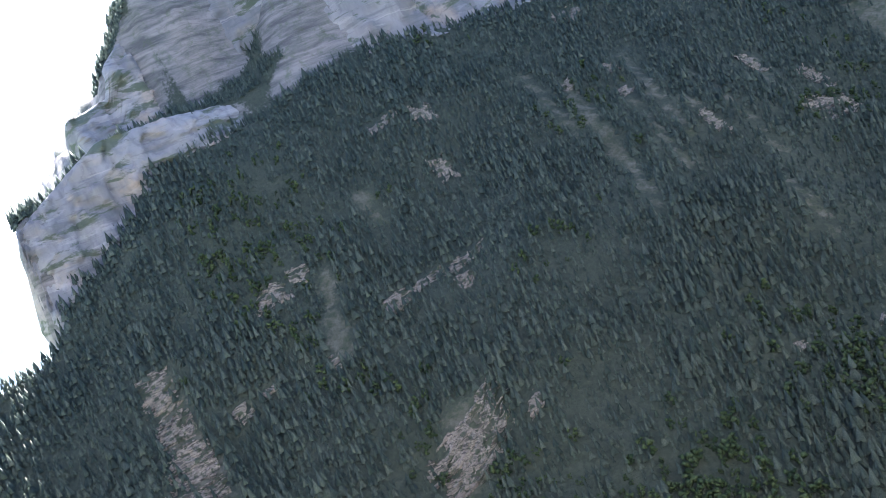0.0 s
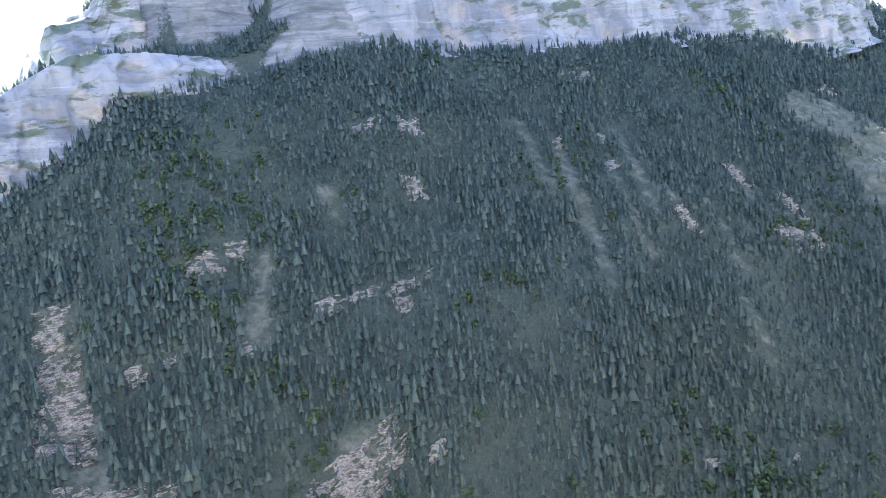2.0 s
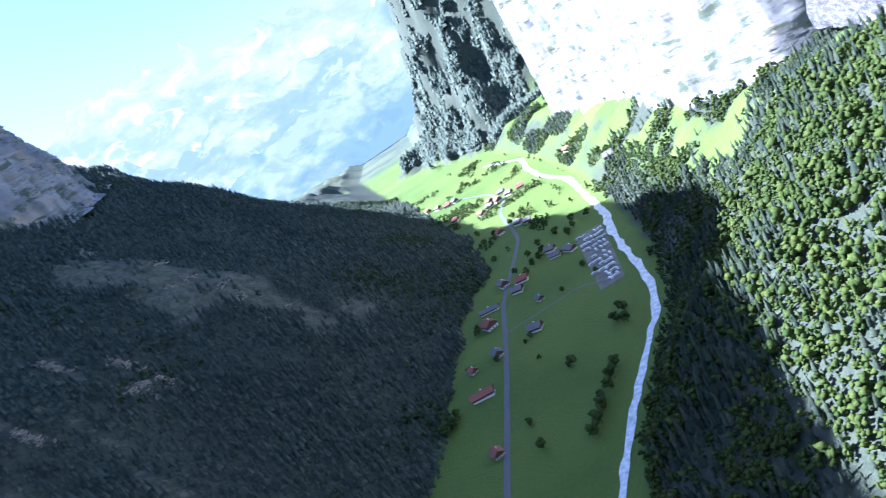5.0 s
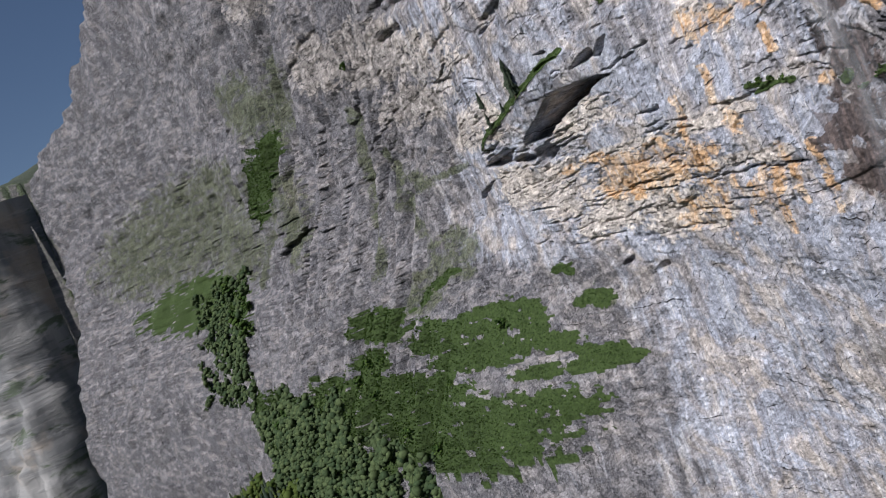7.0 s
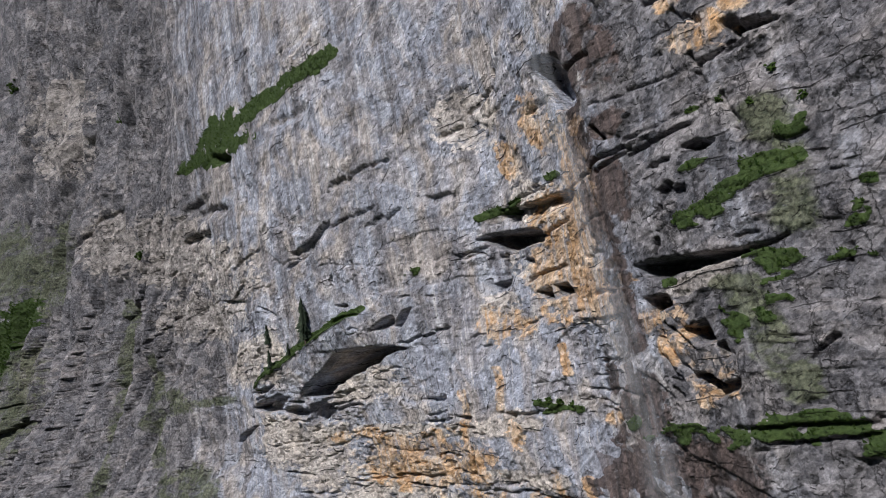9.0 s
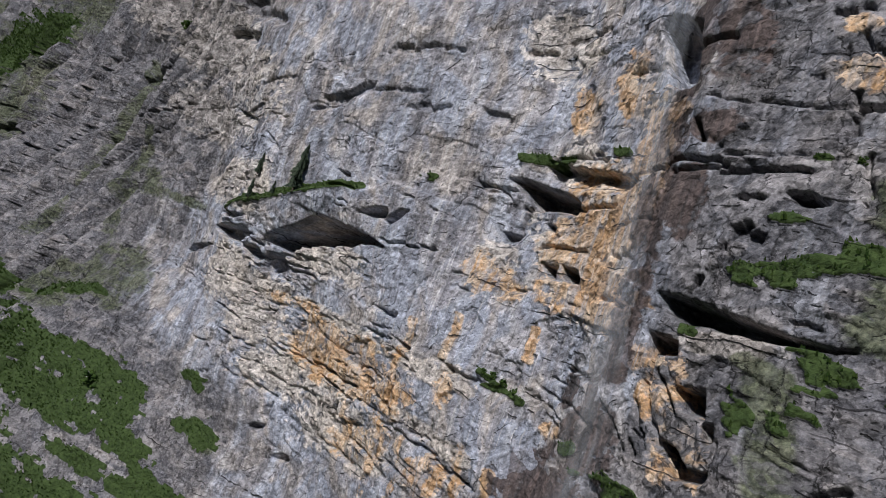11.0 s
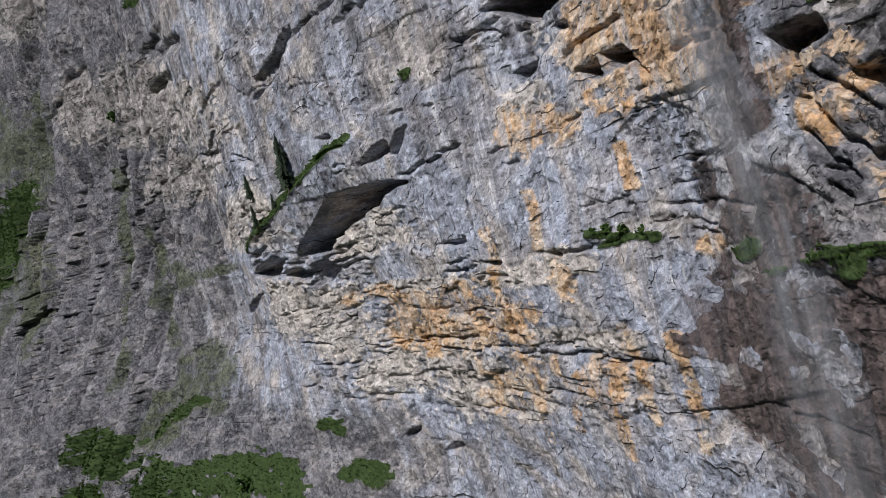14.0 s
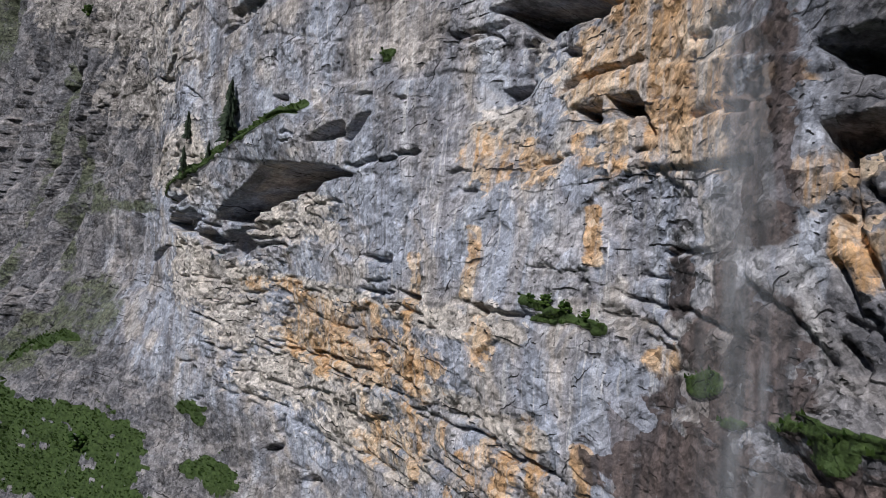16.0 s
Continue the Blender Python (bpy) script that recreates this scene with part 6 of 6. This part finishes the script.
TREES = [(-39, 518, 11), (-90, 474, 7), (-89, 435, 9), (-59, 563, 5), (18, 533, 12), (12, 545, 11), (22, 556, 12), (-20, 466, 13), (-14, 478, 12), (-27, 456, 12),
         (-46, 424, 13), (-40, 436, 12), (-53, 414, 12), (-36, 446, 11), (-122, 622, 6), (-5, 668, 7), (-41, 1056, 12), (-100, 690, 9), (-97, 702, 8), (-92, 606, 8), (-55, 612, 6)]
TREES_B = [(-62, 606, 6), (-20, 775, 11), (-8, 790, 12), (4, 800, 12), (10, 815, 11), (-30, 800, 9), (-4, 830, 10), (14, 850, 10), (48, 820, 12), (60, 835, 12), (40, 850, 12),
           (66, 860, 12), (84, 845, 12), (30, 700, 9), (34, 665, 8), (-20, 1010, 10), (-150, 540, 13), (-146, 532, 13), (-154, 528, 14), (-142, 542, 12), (8, 1020, 10), (-24, 985, 9)]
for k, (tx, ty, th) in enumerate(TREES + TREES_B):
    lone_tree(tx, ty, th, 40 + k)


# ---- on the wall: trees, bushes, herbs and the waterfall ----
def wall_point(u, z):
    i = min(np.searchsorted(us, u), len(us) - 1)
    j = min(np.searchsorted(zs, z), len(zs) - 1)
    return V[i, j]


def ledge_spruce(u, z, h, seed, label):
    """A spruce on a ledge: tapered stem, limbs and drooping sprays."""
    r = random.Random(seed)
    p = wall_point(u, z)
    ob = empty("spruce", p[0] + 0.5 * WALL_N[0], p[1] + 0.5 * WALL_N[1], p[2] - 0.5)
    bm = bmesh.new()
    bmesh.ops.create_cone(bm, cap_ends=True, segments=7, radius1=0.022 * h, radius2=0.004 * h, depth=h, matrix=pose(0, 0, h / 2))
    part("trunk", bm, BARK, ob)
    v, f = [], []
    for k in range(1500):
        t = r.random() ** 0.8
        zz = h * (0.10 + 0.90 * t)
        a = r.uniform(0, 6.2832)
        uneven = 0.72 + 0.45 * math.sin(2 * a + 9 * t + seed) * math.sin(23 * t + 3 * a)
        reach = h * (0.185 * (1 - t) ** 0.7 + 0.015) * r.uniform(0.3, 1.2) * uneven
        droop = reach * r.uniform(0.15, 0.55)
        wide = 0.026 * h * (1.1 - t) * r.uniform(0.5, 1.0)
        c, s_ = math.cos(a), math.sin(a)
        n = len(v)
        mx, my = reach * 0.55 * c, reach * 0.55 * s_
        v += [(0, 0, zz), (mx - wide * s_ / 2, my + wide * c / 2, zz - droop * 0.5 - 0.02 * h * r.random()), (reach * c, reach * s_, zz - droop),
              (mx + wide * s_ / 2, my - wide * c / 2, zz - droop * 0.5 - 0.02 * h * r.random()), (mx, my, zz - droop * 0.25 + 0.03 * h)]
        f += [(n, n + 1, n + 4), (n + 1, n + 2, n + 4), (n + 2, n + 3, n + 4), (n + 3, n, n + 4)]
    crown = new("crown", mesh_of("crown", v, f, SPRUCE))
    crown.parent = ob
    return tagged(ob, label, "tree", "spruces on the cliff")


ledge_spruce(66.4, 272.9, 9.2, 1, "slender dark spruce on a grassy cliff ledge")
ledge_spruce(80.2, 269.4, 4.2, 2, "small dark spruce on a grassy cliff ledge")
ledge_spruce(81.5, 274.6, 4.6, 3, "small dark spruce against the pale rock")
ledge_spruce(75.0, 271.5, 2.8, 4, "young spruce at the ledge's edge")


def bush(u, z, w, seed, label):
    r = random.Random(seed)
    p = wall_point(u, z)
    v, f = broadleaf_form(r, 44, 0.04, 0.10)
    v = (v - np.array([0, 0, 0.2])) * np.array([w * 1.5, w * 1.5, w * 1.1])
    ob = new("bush", mesh_of("bush", v, f, HERBS))
    ob.location = p
    return tagged(ob, label, "bush", "bushes on the cliff")


for k, (u, z, w) in enumerate([(112.9, 218.4, 4.5), (164.0, 311.5, 4.0), (6.5, 256.0, 1.3), (4.6, 255.6, 1.5), (2.8, 255.3, 1.2), (8.4, 256.2, 0.9), (175, 360, 5), (279, 413, 7),
                               (372, 257, 13), (352, 250, 12), (340, 232, 12), (365, 238, 14), (335, 244, 8), (250, 188, 7), (238, 190, 6), (310, 182, 9), (292, 190, 7), (182, 202, 5), (192, 211, 6), (200, 205, 6), (165, 190, 5), (150, 184, 5), (176, 214, 4), (138, 205, 3),
                               (-38, 280, 1.2), (-33.5, 281.5, 1.0), (-36, 283.5, 1.2), (-30.5, 283, 0.9)]):
    bush(u, z, w, 90 + k, "dark green bush rooted in the cliff face")

# grass and herb tufts on the ledges
rng = np.random.RandomState(12)
prob = grass_on * np.gradient(us)[:, None] * np.gradient(zs)[None, :]
prob[us > 400] = 0
flat = np.cumsum(prob.ravel())
count = 48000
pick = np.searchsorted(flat, rng.rand(count) * flat[-1])
pick = np.clip(pick, 0, V.size // 3 - 1)
row, col = np.clip(pick // len(zs), 0, len(us) - 2), np.clip(pick % len(zs), 0, len(zs) - 2)
fa, fb = rng.rand(count, 1), rng.rand(count, 1)
base = V[row, col] * (1 - fa) * (1 - fb) + V[row + 1, col] * fa * (1 - fb) + V[row, col + 1] * (1 - fa) * fb + V[row + 1, col + 1] * fa * fb
size = rng.uniform(0.14, 0.5, count) * (1 + 0.9 * smooth(90, 200, U.ravel()[np.clip(pick, 0, U.size - 1)]))
tv, tf = [], []
for k in range(2):
    a = rng.uniform(0, 6.28, count)
    lean_out = rng.uniform(0.3, 0.9, count)[:, None] * np.array([WALL_N[0], WALL_N[1], 0.0])
    side = np.stack([np.cos(a), np.sin(a), 0 * a], -1) * 0.42
    tip = base + size[:, None] * (lean_out + side * 0.7 + np.array([0, 0, 0.75]))
    tv.append(np.stack([base - size[:, None] * side, base + size[:, None] * (side + lean_out * 0.5), tip], 1))
tv = np.stack(tv, 1).reshape(-1, 3)
tf = np.arange(len(tv)).reshape(-1, 3)
tagged(new("grass_tufts", mesh_of("grass_tufts", tv, tf, HERBS)), "lush green grass and herbs on the cliff ledges", "grass", kind="stuff")

# woods at the foot of the wall, farther along
x, y = jittered(40, 420, 60, 480, 9.0, 31)
q_u = (x - WALL_O[0]) * WALL_D[0] + (y - WALL_O[1]) * WALL_D[1]
q_d = (x - WALL_O[0]) * WALL_N[0] + (y - WALL_O[1]) * WALL_N[1]
keep = (q_u > 200) & (q_u < 520) & (q_d > bulge(q_u, 205 + 0 * q_u) - 2)
x, y = x[keep], y[keep]
wood("foot_wood", BROADS + SPRUCES[:2], np.stack([x, y, height(x, y) - 1.0], -1), np.random.RandomState(7).uniform(7, 14, len(x)), BROADLEAF, "dark green wood at the foot of the cliff", 1.0)


# the wood that climbs the steep slope beside the wall
rng = np.random.RandomState(33)
tu, tz = rng.uniform(160, 345, 2600), rng.uniform(148, 206, 2600)
keep = (tz < 178 + 20 * smooth(175, 235, tu) - 14 * smooth(300, 340, tu) + 9 * vnoise(tu / 14, tz / 8, 0, 91)) & (vnoise(tu / 9, tz / 7, 0, 93) > -0.45)
tu, tz = tu[keep], tz[keep]
far_u, far_z = rng.uniform(345, 440, 420), rng.uniform(190, 262, 420)
tu, tz = np.r_[tu, far_u], np.r_[tz, far_z]
spots = np.array([wall_point(a, b) for a, b in zip(tu, tz)]) - np.array([0, 0, 0.8])
wood("slope_wood", BROADS, spots, rng.uniform(4.0, 9.0, len(tu)), MIXED, "dark green wood on the steep slope beside the cliff", 1.05)


def veil_material():
    n = Nodes("falling_water", 0.6)
    p = n.coords()
    strands = n.noise(n.scaled(p, (0.9, 0.9, 0.07)), 1.0, 4, 0.55, 0.3)
    puffs = n.noise(n.scaled(p, (0.5, 0.5, 0.3)), 1.0, 4)
    n.put(n.b.inputs["Base Color"], (0.82, 0.85, 0.9))
    n.put(n.b.inputs["Alpha"], n.math("MULTIPLY", n.math("MULTIPLY", n.ramp(strands, 0.25, 0.8), n.ramp(puffs, 0.3, 0.7, 0.25, 1.0)), n.attr("thick")))
    return n.m


FALL = veil_material()
FALL_LINE = [(-7.4, 335), (-7.6, 303), (-8.3, 292), (-9.2, 278), (-10.6, 268), (-11.6, 260), (-12.4, 252), (-13.1, 244), (-13.6, 230), (-14, 215)]
fu = np.array([p[0] for p in FALL_LINE][::-1])
fz = np.array([p[1] for p in FALL_LINE][::-1], float)
zz = np.arange(215, 335, 1.0)
vs, fs, thick = [], [], []
rng = random.Random(21)
for k in range(2):
    off, wide = rng.uniform(-1.0, 1.0), rng.uniform(1.2, 1.9)
    out = 1.0 + 0.7 * k
    n0 = len(vs)
    for i, h in enumerate(zz):
        fall = (335 - h) / 120
        c = np.interp(h, fz, fu) + off * (0.5 + 1.6 * fall) + 0.4 * math.sin(h / 9 + k)
        half = wide * (0.45 + 1.5 * fall)
        d0 = float(bulge(np.array([c]), np.array([h]))[0]) + out
        for e in (-1, -0.6, -0.2, 0.2, 0.6, 1):
            vs.append(on_wall(c + e * half, h, d0 + 0.3 * (1 - e * e)))
            thick.append((1 - e * e) * (0.20 + 0.06 * fall) * min(1.0, (h - 215) / 35))
    for i in range(len(zz) - 1):
        for j in range(5):
            a = n0 + 6 * i + j
            fs.append((a, a + 1, a + 7, a + 6))
me = mesh_of("waterfall", vs, fs, FALL, True)
attribute(me, "thick", thick)
tagged(new("waterfall", me), "thin wind-blown veil of falling water down the cliff", "waterfall", kind="stuff")
